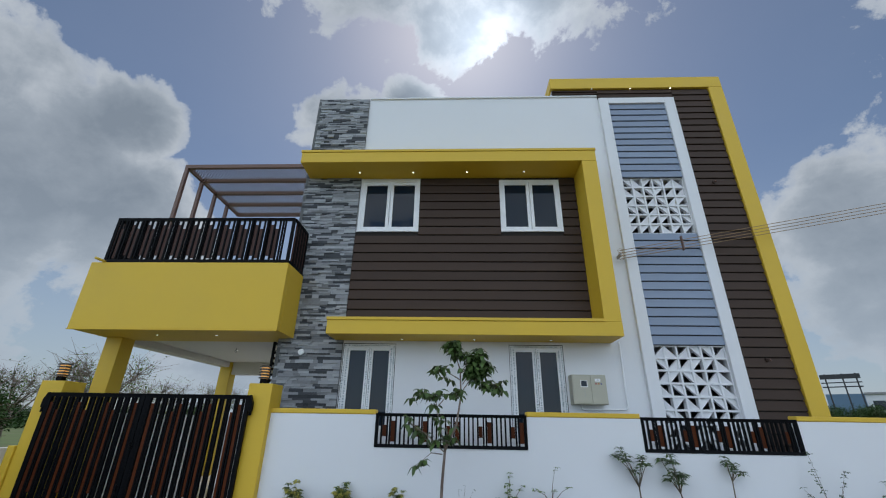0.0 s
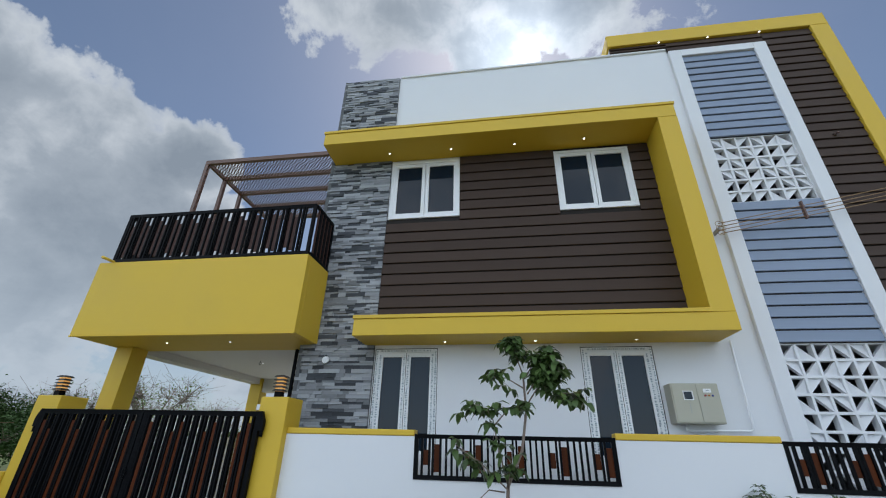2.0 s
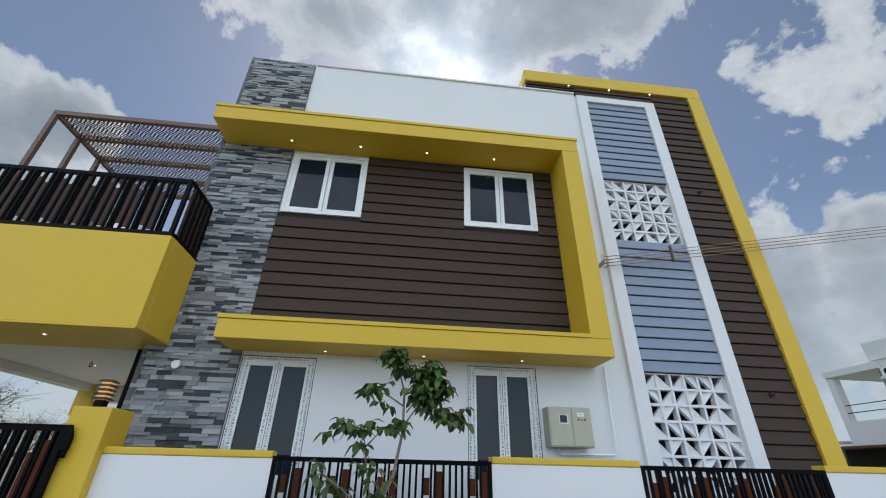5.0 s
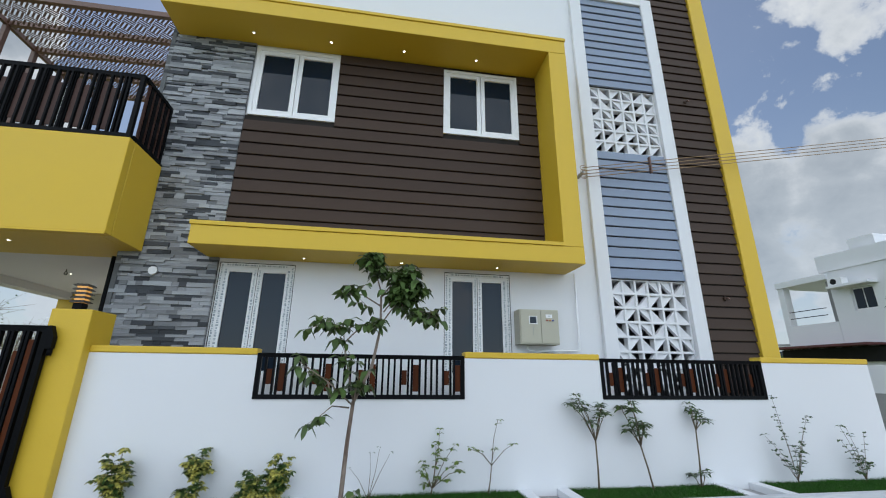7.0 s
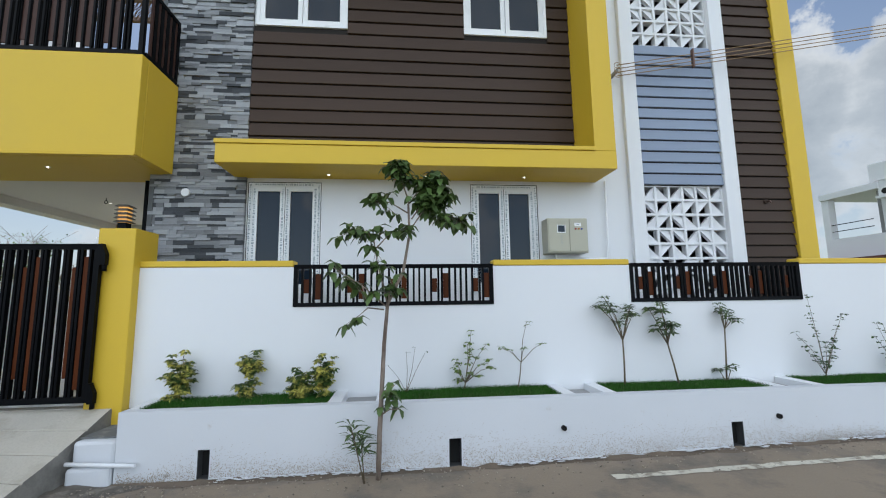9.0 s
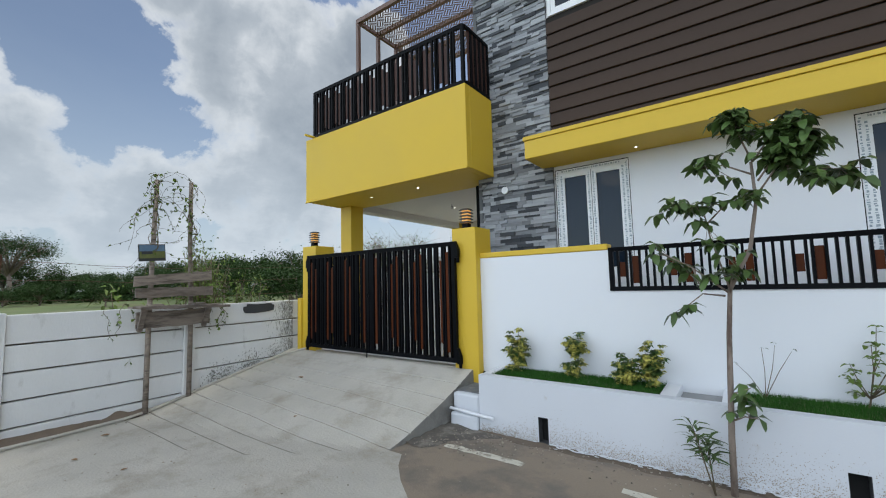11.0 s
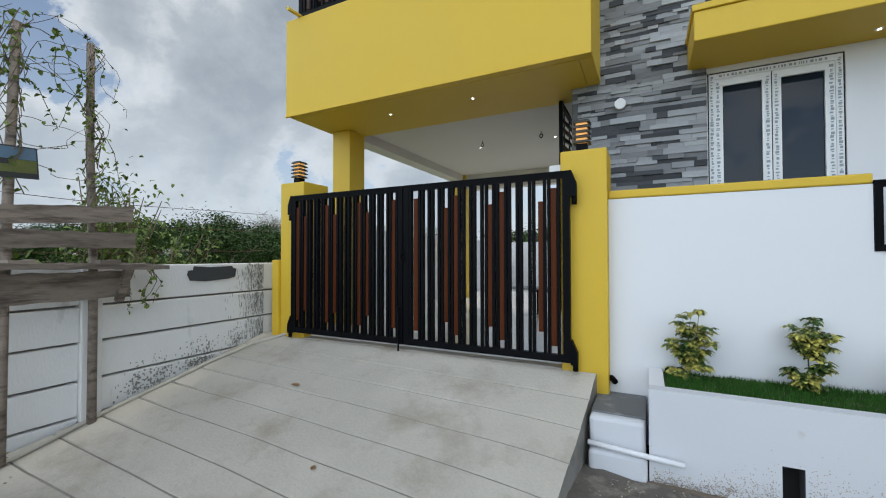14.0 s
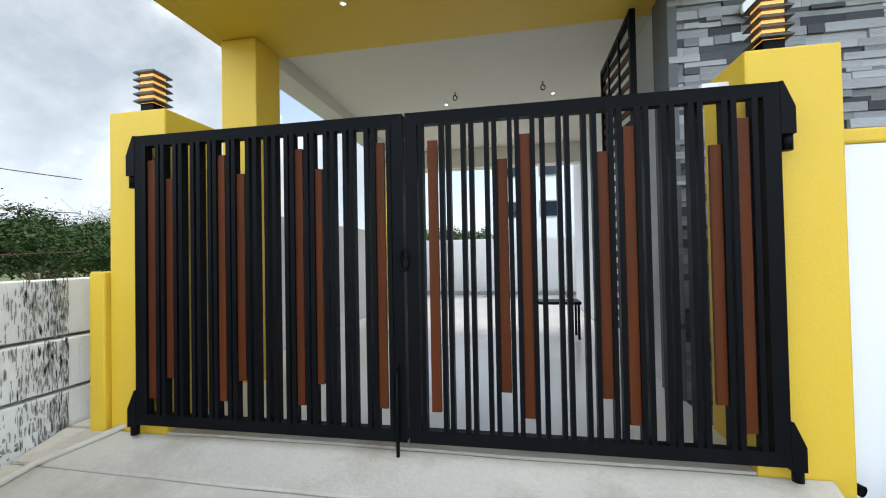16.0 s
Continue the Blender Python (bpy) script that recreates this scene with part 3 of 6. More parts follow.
def prism_x(bm, poly, x0, x1):
    a = [bm.verts.new((x0, y, z)) for y, z in poly]
    b = [bm.verts.new((x1, y, z)) for y, z in poly]
    bm.faces.new(a), bm.faces.new(b[::-1])
    for i in range(len(poly)):
        j = (i + 1) % len(poly)
        bm.faces.new((a[j], a[i], b[i], b[j]))
    bmesh.ops.recalc_face_normals(bm, faces=bm.faces[:])


def strip_mesh(x0, x1, z0, z1, skip):
    bm = bmesh.new()
    wall_holes(bm, x0, x1, z0, z1, FY + 0.005, FY + 0.019, [s for s in skip])
    return bm


boards("brown_siding", -2.12, 2.344, 3.496, 6.62, 0.1895, BROWN, [(-2.121, -0.858, 5.367, 6.621), (0.789, 2.014, 5.367, 6.556)], 0.085)
boards("tower_siding", 4.786, 5.603, 0.585, 8.983, 0.171, BROWN)
boards("tower_siding", 2.09, 3.11, 8.834, 8.983, 0.075, BROWN)
boards("tower_siding", 3.112, 4.784, 8.72, 8.983, 0.132, BROWN)
boards("blue_panel", 3.321, 4.559, 3.175, 5.335, 0.166, BLUE, (), 0.17)
boards("blue_panel", 3.321, 4.559, 6.60, 8.553, 0.163, BLUE)


# ---- windows ----
def window(x0, x1, z0, z1, taped):
    face = FY + (0.055 if taped else 0.0)
    if taped:
        x0, x1, z1 = x0 + 0.011, x1 - 0.011, z1 - 0.011
    w = part("window", frame_mesh(x0, x1, z0, z1, face - 0.025, face + 0.07, 0.045), UPVC, house, "white upvc casement window with dark glass")
    xm = (x0 + x1) / 2
    if taped:
        # near-black fillers paint the shade in the gaps of the frame
        part("gasket", frame_mesh(x0 - 0.0105, x1 + 0.0105, z0 + 0.001, z1 + 0.0105, face - 0.02, face + 0.06, 0.010), HOLE, w, "near-black ring painting the shade in the gap round the frame")
        box("mullion_gap", (xm - 0.0035, xm + 0.0035, face - 0.008, face + 0.04, z0 + 0.05, z1 - 0.05), HOLE, w, 0)
    for a, b in ((x0 + 0.046, xm - 0.004), (xm + 0.004, x1 - 0.046)):
        part("sash", frame_mesh(a, b, z0 + 0.047, z1 - 0.047, face - 0.012, face + 0.05, 0.062), UPVC, w)
        box("pane", (a + 0.06, b - 0.06, face + 0.018, face + 0.024, z0 + 0.107, z1 - 0.107), GLASS, w, 0)
    if not taped:
        return
    # printed protective film still on the frame
    for a, b, c, d in ((x0 + 0.004, x0 + 0.04, z0, z1), (x1 - 0.04, x1 - 0.004, z0, z1), (xm - 0.05, xm - 0.012, z0 + 0.06, z1 - 0.06), (xm + 0.012, xm + 0.05, z0 + 0.06, z1 - 0.06),
                       (x0 + 0.05, x0 + 0.09, z0 + 0.06, z1 - 0.06), (x1 - 0.09, x1 - 0.05, z0 + 0.06, z1 - 0.06), (x0 + 0.05, x1 - 0.05, z1 - 0.04, z1 - 0.008)):
        bm = bmesh.new()
        edge = abs(a - x0) < 0.01 or abs(b - x1) < 0.01 or b - a > 0.3
        y = face - 0.0275 if edge else face - 0.0145
        along = (b - a) > 0.3
        p, end = (a if along else c) + 0.03, (b if along else d) - 0.03
        while p < end:
            ln = rng.choice((0.014, 0.008, 0.022))
            if along:
                add_box(bm, p, p + ln, y, y + 0.002, c + 0.006, d - 0.006)
            else:
                add_box(bm, a + 0.006 + rng.choice((0, 0.006)), b - 0.006 - rng.choice((0, 0.006)), y, y + 0.002, p, p + ln)
            p += ln + rng.choice((0.006, 0.012, 0.018))
        o = part("film_print", bm, PRINT, w)
        o["kind"] = "stuff"


def frame_mesh(x0, x1, z0, z1, y0, y1, t):
    bm = bmesh.new()
    o = [(x0, z0), (x1, z0), (x1, z1), (x0, z1)]
    i = [(x0 + t, z0 + t), (x1 - t, z0 + t), (x1 - t, z1 - t), (x0 + t, z1 - t)]
    r = [[bm.verts.new((x, y, z)) for x, z in ring] for ring, y in ((o, y0), (i, y0 + 0.006), (i, y1), (o, y1))]
    for a, b in ((0, 1), (1, 2), (2, 3), (3, 0)):
        for k in range(4):
            bm.faces.new((r[a][k], r[a][(k + 1) % 4], r[b][(k + 1) % 4], r[b][k]))
    bmesh.ops.recalc_face_normals(bm, faces=bm.faces[:])
    return bm


for i, wdw in enumerate(WINDOWS):
    window(*wdw, i > 1)

# ---- carport and balcony ----
box("balcony_parapet", (-6.575, -3.02, 6.545, 6.665, 3.222, 4.40), YELLOW, house, 0.01)
box("balcony_parapet", (-6.575, -6.455, 6.667, 11.5, 3.222, 4.40), YELLOW, house)
box("balcony_parapet", (-3.14, -3.02, 6.667, FY - 0.045, 3.222, 4.40), YELLOW, house)
box("balcony_floor", (-6.453, -3.252, 6.667, 11.5, 3.34, 3.5), CEIL, house)
box("soffit", (-6.453, -3.142, 6.667, 7.66, 3.222, 3.338), YELLOW, house, 0)
box("drip_edge", (-6.575, -3.02, 6.53, 6.556, 3.203, 3.222), YELLOW, house, 0.003)
box("carport_ceiling", (-6.453, -3.252, 7.662, 11.5, 3.3, 3.338), CEIL, house, 0)
box("column", (-6.50, -6.20, 7.30, 7.62, 0, 3.221), YELLOW, house, 0.008)
box("column", (-6.50, -6.20, 11.2, 11.5, 0, 3.299), YELLOW, house, 0.008)
box("edge_beam", (-6.498, -6.25, 7.664, 11.19, 3.16, 3.299), CEIL, house)
box("back_beam", (-6.19, -3.26, 11.25, 11.498, 2.98, 3.299), CEIL, house)
box("ledge", (-3.62, -3.25, 8.0, 8.9, 6.55, 6.75), WHITE, house)
for a, b in (((-6.36, 6.68, 4.425), (-6.36, 6.37, 4.415)), ((2.625, 7.05, 3.27), (2.685, 7.05, 3.265)), ((2.625, 7.05, 6.78), (2.685, 7.05, 6.775))):
    bm = bmesh.new()
    cyl_between(bm, a, b, 0.022, n=12)
    part("spout", bm, YELLOW, house)


# ---- balustrade bars ----
def bar_fence(parent, x0, x1, y, z0, z1, frame_t, bars, strips, depth=0.035, wood=None):
    """A steel frame with upright bars (x) and wooden strips (x, foot, head)."""
    part("rail_frame", frame_mesh(x0, x1, z0, z1, y, y + depth + 0.01, frame_t), BLACK, parent)
    for x in bars:
        box("bar", (x - 0.011, x + 0.011, y + 0.002, y + 0.04, z0 + frame_t - 0.004, z1 - frame_t + 0.004), BLACK, parent, 0)
    for x, a, b, w in strips:
        box("wood_strip", (x - w / 2, x + w / 2, y + 0.02, y + 0.036, a, b), wood or WOOD, parent, 0.003)


def wall_grille(x0, x1):
    g = thing("railing", ((x0 + x1) / 2, 6.66, 1.51), "black steel railing panel with short red-brown wood strips", "railing", "boundary wall railings")
    bars, strips = [], []
    u = x0 + 0.135
    while u < x1 - 0.1:
        strips += [(u, 1.675, 1.83, 0.056), (u + 0.128, 1.605, 1.89, 0.062)]
        bars += [u - 0.041, u + 0.043, u + 0.083, u + 0.171]
        if u + 0.44 < x1:
            bars += [u + 0.238, u + 0.302, u + 0.366]
        u += 0.477
    bars = [b for b in bars if x0 + 0.06 < b < x1 - 0.06]
    bar_fence(g, x0, x1, 6.59, 1.527, 1.993, 0.045, bars, [s for s in strips if s[0] < x1 - 0.06])


wall_grille(-1.292, 0.954)
wall_grille(2.618, 4.842)

rail = thing("balcony_railing", (-4.8, 6.6, 4.40), "black steel balcony railing with brown wood strips darkened for backlight", "railing")
bars, strips = [], []
u = -6.36
k = 0
while u < -3.2:
    strips += [(u, 4.55, 5.16, 0.06), (u + 0.095, 4.50, 5.08, 0.055)]
    bars += [u - 0.05, u + 0.048, u + 0.145, u + 0.2, u + 0.245]
    u += 0.29
    k += 1
bar_fence(rail, -6.40, -3.05, 6.575, 4.42, 5.295, 0.05, [b for b in bars if -6.38 < b < -3.13], [s for s in strips if s[0] < -3.14], 0.04, BACKLIT_WOOD)
for X in (-3.075, -6.40):
    for d in ((X, X + 0.04, 6.63, 7.27, 5.245, 5.295), (X, X + 0.04, 6.63, 7.27, 4.42, 4.47), (X, X + 0.04, 7.23, 7.27, 4.47, 5.245)):
        box("side_rail", d, BLACK, rail, 0)
    for i in range(9):
        y = 6.72 + 0.06 * i
        box("side_bar", (X + 0.005, X + 0.03, y - 0.014 * (1 + i % 2), y + 0.014 * (1 + i % 2), 4.47, 5.245), BLACK if i % 2 else BACKLIT_WOOD, rail, 0)

# ---- pergola ----
perg = thing("pergola", (-4.7, 8.0, 3.5), "brown steel balcony pergola with laser-cut lattice panels", "pergola")
PY = (7.38, 7.94, 8.50, 9.06, 9.62)
for y in PY[:4]:
    box("post", (-6.07, -6.0, y - 0.035, y + 0.035, 3.5, 6.93), PERGOLA, perg, 0.004)
for y in PY:
    box("beam", (-6.07, -3.26, y - 0.035, y + 0.035, 6.932, 7.02), PERGOLA, perg, 0.004)
box("end_beam", (-6.065, -6.005, 7.416, 9.584, 6.935, 7.018), PERGOLA, perg, 0.004)
for p in range(4):
    y0, y1 = PY[p] + 0.036, PY[p + 1] - 0.036
    bm = bmesh.new()
    c = 0.15
    m45 = Matrix.Rotation(radians(45), 4, "Z")
    for i in range(-60, 60):
        for j in range(-60, 60):
            cx, cy = i * c, j * c
            w = m45 @ Vector((cx, cy, 0))
            X, Y = -4.63 + w.x, (y0 + y1) / 2 + w.y
            if not (-5.99 < X < -3.30 and y0 + 0.03 < Y < y1 - 0.03):
                continue
            for k in (-1, 0, 1):
                if (i + j) % 2:
                    d = (cx - c * 0.5, cx + c * 0.5, cy + k * c / 3 - 0.013, cy + k * c / 3 + 0.013)
                else:
                    d = (cx + k * c / 3 - 0.013, cx + k * c / 3 + 0.013, cy - c * 0.5, cy + c * 0.5)
                add_box(bm, *d, 0, 0.003, Matrix.Translation((-4.63, (y0 + y1) / 2, 6.945)) @ m45)
    part("lattice_panel", bm, PERGOLA, perg, "laser-cut brown metal lattice")["kind"] = "stuff"

# ---- breeze-block screens ----
def block_mesh(turn, s):
    bm = bmesh.new()
    t = 0.016
    for d in ((-s / 2, s / 2, -s / 2, -s / 2 + t), (-s / 2, s / 2, s / 2 - t, s / 2), (-s / 2, -s / 2 + t, -s / 2 + t, s / 2 - t), (s / 2 - t, s / 2, -s / 2 + t, s / 2 - t)):
        add_box(bm, d[0], d[1], 0, 0.1, d[2], d[3])
    h = s / 2 - t
    # a sloping fin that fills one half of the cell
    tri = [(-h, -h), (h, -h), (-h, h)]
    m = Matrix.Rotation(radians(90 * turn), 3, "Y")
    a = [bm.verts.new(m @ Vector((x, 0.012 if i else 0.05, z))) for i, (x, z) in enumerate(tri)]
    b = [bm.verts.new(m @ Vector((x, 0.075, z))) for x, z in tri]
    bm.faces.new(a), bm.faces.new(b[::-1])
    for i in range(3):
        bm.faces.new((a[(i + 1) % 3], a[i], b[i], b[(i + 1) % 3]))
    bmesh.ops.recalc_face_normals(bm, faces=bm.faces[:])
    me = bpy.data.meshes.new("breeze_block")
    bm.to_mesh(me)
    bm.free()
    me.materials.append(WHITE)
    return me


for (x0, x1, z0, z1), rows_n in zip(JALI, (11, 6)):
    s = (x1 - x0) / 6
    sz = (z1 - z0) / rows_n
    cells = [block_mesh(k, s) for k in range(4)]
    screen = part("breeze_screen", frame_mesh(x0 - 0.001, x1 + 0.001, z0 - 0.001, z1 + 0.001, FY + 0.0195, FY + 0.14, 0.004), WHITE, house, "white breeze-block screen with triangular fins")
    for i in range(6):
        for j in range(rows_n):
            o = part("breeze_block", cells[rng.choice((0, 1, 2, 3))], WHITE, screen)
            o.matrix_basis = Matrix.Translation((x0 + (i + 0.5) * s, FY + 0.02, z0 + (j + 0.5) * sz)) @ Matrix.Diagonal((1, 1, sz / s, 1))

# ---- compound wall ----
cwall = thing("compound_wall", (0, 6.7, 0), "white plastered boundary wall with yellow coping", "wall", kind="structure")
bm = bmesh.new()
wall_holes(bm, -2.903, 6.49, 0.0, 1.97, 6.60, 6.75, [(-1.294, 0.956, 1.525, 1.971), (2.616, 4.844, 1.525, 1.971)])
part("wall", bm, WHITE, cwall)
for x0, x1 in ((-2.903, -1.295), (0.957, 2.615), (4.845, 6.5)):
    box("coping", (x0, x1, 6.588, 6.762, 1.972, 2.04), YELLOW, cwall, 0.012)
box("gate_post", (-3.272, -2.904, 6.492, 6.9, 0, 2.385), YELLOW, cwall, 0.01)
box("gate_post", (-6.592, -6.214, 6.492, 6.9, 0, 2.385), YELLOW, cwall, 0.01)
box("post_foot", (-6.70, -6.594, 6.46, 6.8, 0, 1.46), YELLOW, cwall, 0.01)
box("inner_wall", (-6.78, -6.63, 6.9, 14.3, 0, 1.95), WHITE, cwall)
box("rear_wall", (-6.78, 6.4, 14.3, 14.45, 0, 1.9), WHITE, cwall)
box("side_wall", (6.34, 6.49, 6.751, 14.3, 0, 1.97), WHITE, cwall)
box("rear_kerb", (-6.6, -3.0, 14.0, 14.29, 0.58, 0.66), GREYWALL, cwall)

# ---- planter ----
planter = thing("planter", (2, 6.3, 0), "long white plastered planter with square drain holes", "planter")
DRAINS = ((-1.926, -1.82), (0.352, 0.471), (3.248, 3.378), (5.40, 5.50))
bm = bmesh.new()
wall_holes(bm, -2.62, 7.3, 0.0, 0.62, 6.0, 6.1, [(a, b, road_z(a) + 0.015, 0.27 + 0.75 * road_z(a)) for a, b in DRAINS])
part("front_wall", bm, WALLOW, planter)
box("end_wall", (-2.62, -2.52, 6.101, 6.598, 0, 0.62), WHITE, planter)
box("end_wall", (6.42, 7.3, 6.101, 6.598, 0.1, 0.62), WHITE, planter)
BEDS = ((-2.52, -0.81), (-0.22, 1.53), (2.10, 3.87), (4.47, 6.42))
for (a, b), (c, d) in zip(BEDS, BEDS[1:]):
    box("divider", (b, b + 0.13, 6.101, 6.598, 0.3, 0.62), WHITE, planter)
    box("divider", (c - 0.13, c, 6.101, 6.598, 0.3, 0.62), WHITE, planter)
    box("chamber_floor", (b + 0.131, c - 0.131, 6.101, 6.598, 0.45, 0.55), GREYWALL, planter)
for a, b in DRAINS:
    part("drain_lining", frame_mesh(a - 0.002, b + 0.002, road_z(a) + 0.013, 0.272 + 0.75 * road_z(a), 6.004, 6.1, 0.006), PATCH, planter)
    # a near-black plate stands for the unlit depth of the drain
    box("drain_hollow", (a - 0.02, b + 0.02, 6.101, 6.12, 0.0, 0.38), HOLE, planter, 0)
for x, z in ((1.481, 0.325), (3.773, 0.348)):
    bm = bmesh.new()
    cyl_between(bm, (x, 6.05, z), (x, 5.97, z), 0.024, n=14, cap=False)
    cyl_between(bm, (x, 6.0, z), (x, 5.985, z), 0.019, n=14)
    part("drain_pipe", bm, HOLE, planter, "short dark drain pipe")
for a, b in BEDS:
    box("soil", (a, b, 6.101, 6.598, 0.3, 0.595), SOIL, planter, 0)
    bm = bmesh.new()
    for i in range(int(7000 * (b - a))):
        x, y = rng.uniform(a + 0.01, b - 0.01), rng.uniform(6.105, 6.59)
        h, t = rng.uniform(0.022, 0.048) * (1 + 0.4 * noise.noise((x * 3, y * 3, 0))), rng.uniform(0, 6.28)
        l = rng.uniform(0, 0.03)
        w = 0.0024
        v = [bm.verts.new((x - w * math.cos(t), y - w * math.sin(t), 0.594)), bm.verts.new((x + w * math.cos(t), y + w * math.sin(t), 0.594)), bm.verts.new((x + l * math.cos(t + 1), y + l * math.sin(t + 1), 0.594 + h))]
        bm.faces.new(v)
    tagged(part("lawn_grass", bm, GRASS), "bright green artificial grass in the planter", "grass", kind="stuff")
bm = bmesh.new()
for i in range(20000):
    x = rng.uniform(-2.6, 7.25)
    reach = 0.04 + 0.10 * max(0.0, 0.5 + 1.2 * noise.noise((x * 0.9, 5.5, 0)))
    z = abs(rng.gauss(0, reach))
    if z > 0.4 or any(a - 0.012 < x < b + 0.012 and z < 0.28 for a, b in DRAINS):
        continue
    w = rng.uniform(0.0012, 0.0055) * (1 - z)
    bm.faces.new([bm.verts.new((x + w * math.cos(k * 1.2566) * rng.uniform(0.6, 1.3), 5.9975, road_z(x) + z + 0.004 + w * math.sin(k * 1.2566) * rng.uniform(0.6, 1.3))) for k in range(5)])
part("mud_splash", bm, MUD, planter, "dried brown mud splashes")["kind"] = "stuff"
bm = bmesh.new()
for i in range(900):
    x = rng.uniform(-2.4, 7.2)
    if noise.noise((x * 1.1, 0.0, 9.0)) < -0.12 or any(a - 0.02 < x < b + 0.02 for a, b in DRAINS):
        continue
    y = 5.985 - abs(rng.gauss(0, 0.016))
    w = rng.uniform(0.006, 0.03)
    bm.faces.new([bm.verts.new((x + w * 1.6 * math.cos(k * 0.8976) * rng.uniform(0.7, 1.2), min(5.996, y + w * 0.5 * math.sin(k * 0.8976)), road_z(x) + 0.033 - 0.9 * (5.996 - y) * 0.3)) for k in range(7)])
part("paint_drip", bm, WHITE, planter, "white paint spilled along the foot")["kind"] = "stuff"
steps = thing("steps", (-2.8, 6.3, 0), "small whitewashed steps with a grey slab tread", "steps")
box("riser", (-3.0, -2.64, 6.03, 6.598, -0.01, 0.375), WALLOW, steps, 0.03)
box("tread", (-2.99, -2.64, 6.10, 6.59, 0.376, 0.39), SLATE, steps, 0.002)
box("lower_step", (-3.0, -2.63, 5.96, 6.029, -0.01, 0.17), WALLOW, steps, 0.03)
bm = bmesh.new()
tube(bm, [(-3.0, 5.97, 0.21), (-2.7, 5.955, 0.195), (-2.42, 5.95, 0.18)], 0.018, 10)
tagged(part("drain_pipe", bm, WHITE), "whitewashed thin pipe along the step", "pipe")
bm = bmesh.new()
cyl_between(bm, (-2.90, 6.62, 0.5), (-2.86, 6.53, 0.49), 0.024, n=12, cap=False)
cyl_between(bm, (-2.88, 6.58, 0.495), (-2.862, 6.535, 0.491), 0.018, n=12)
tagged(part("drain_pipe", bm, BLACK), "short black pipe end in the wall foot", "pipe")

# ---- gate ----
gate = thing("gate", (-4.8, GATE_Y, 0.6), "black steel double gate with tall red-brown wooden strips", "gate")
L_WOOD = [(-6.24, 0.765, 2.072), (-6.127, 0.88, 1.965), (-5.809, 0.77, 2.073), (-5.693, 0.882, 1.967), (-5.36, 0.77, 2.076), (-5.255, 0.88, 1.967), (-4.924, 0.775, 2.077)]
R_WOOD = [(-4.657, 0.77, 2.071), (-4.326, 0.877, 1.962), (-4.221, 0.763, 2.072), (-3.882, 0.868, 1.968), (-3.77, 0.757, 2.073), (-3.424, 0.86, 1.966), (-3.319, 0.748, 2.073)]
L_BARS = [-6.276, -6.192, -6.158, -6.081, -6.046, -5.972, -5.935, -5.868, -5.836, -5.756, -5.724, -5.642, -5.60, -5.534, -5.489, -5.421, -5.388, -5.31, -5.277, -5.205, -5.167, -5.10, -5.064, -4.988, -4.953, -4.874]
R_BARS = [-4.712, -4.612, -4.578, -4.507, -4.469, -4.397, -4.361, -4.289, -4.256, -4.186, -4.143, -4.07, -4.034, -3.961, -3.918, -3.848, -3.811, -3.736, -3.702, -3.631, -3.597, -3.522, -3.487, -3.393, -3.358, -3.279]
for x0, x1, bars, wood, out in ((-6.332, -4.803, L_BARS, L_WOOD, -1), (-4.789, -3.186, R_BARS, R_WOOD, 1)):
    leaf_ob = part("gate_leaf", frame_mesh(x0, x1, 0.625, 2.207, 6.412, 6.462, 0.058), BLACK, gate)
    for x in bars:
        box("bar", (x - 0.011, x + 0.011, 6.414, 6.46, 0.678, 2.153), BLACK, leaf_ob, 0)
    for x, a, b in wood:
        box("wood_strip", (x - 0.024, x + 0.024, 6.428, 6.448, a, b), WOOD, leaf_ob, 0.002)
    xe = x0 if out < 0 else x1
    for z, poly in ((0, [(0, 0.61), (0.055, 0.61), (0.055, 0.71), (0.012, 0.81), (0, 0.81)]), (1, [(0, 2.209), (0.012, 2.209), (0.055, 2.10), (0.055, 1.99), (0, 1.99)])):
        bm = bmesh.new()
        prism(bm, [(xe + out * p, q) for p, q in poly], 6.41, 6.464)
        part("corner_plate", bm, BLACK, leaf_ob)
    for z in (0.56, 1.925):
        bm = bmesh.new()
        cyl_between(bm, (xe + out * 0.035, 6.44, z), (xe + out * 0.035, 6.44, z + 0.07), 0.022, n=12)
        part("hinge", bm, BLACK, leaf_ob)
bm = bmesh.new()
cyl_between(bm, (-4.845, 6.403, 0.56), (-4.845, 6.403, 1.0), 0.009)
cyl_between(bm, (-4.845, 6.403, 0.98), (-4.845, 6.37, 0.98), 0.008)
part("drop_bolt", bm, BLACK, gate)
bm = bmesh.new()
tube(bm, [(-4.80 + 0.02 * math.cos(a / 12 * 2 * math.pi), 6.398, 1.5 + 0.055 * math.sin(a / 12 * 2 * math.pi)) for a in range(13)], 0.008, 6)
part("latch_ring", bm, BLACK, gate)
tagged(box("switch_plate", (-3.392, -3.274, 6.62, 6.66, 2.235, 2.305), UPVC), "small white bell box on the gate post", "bell box")


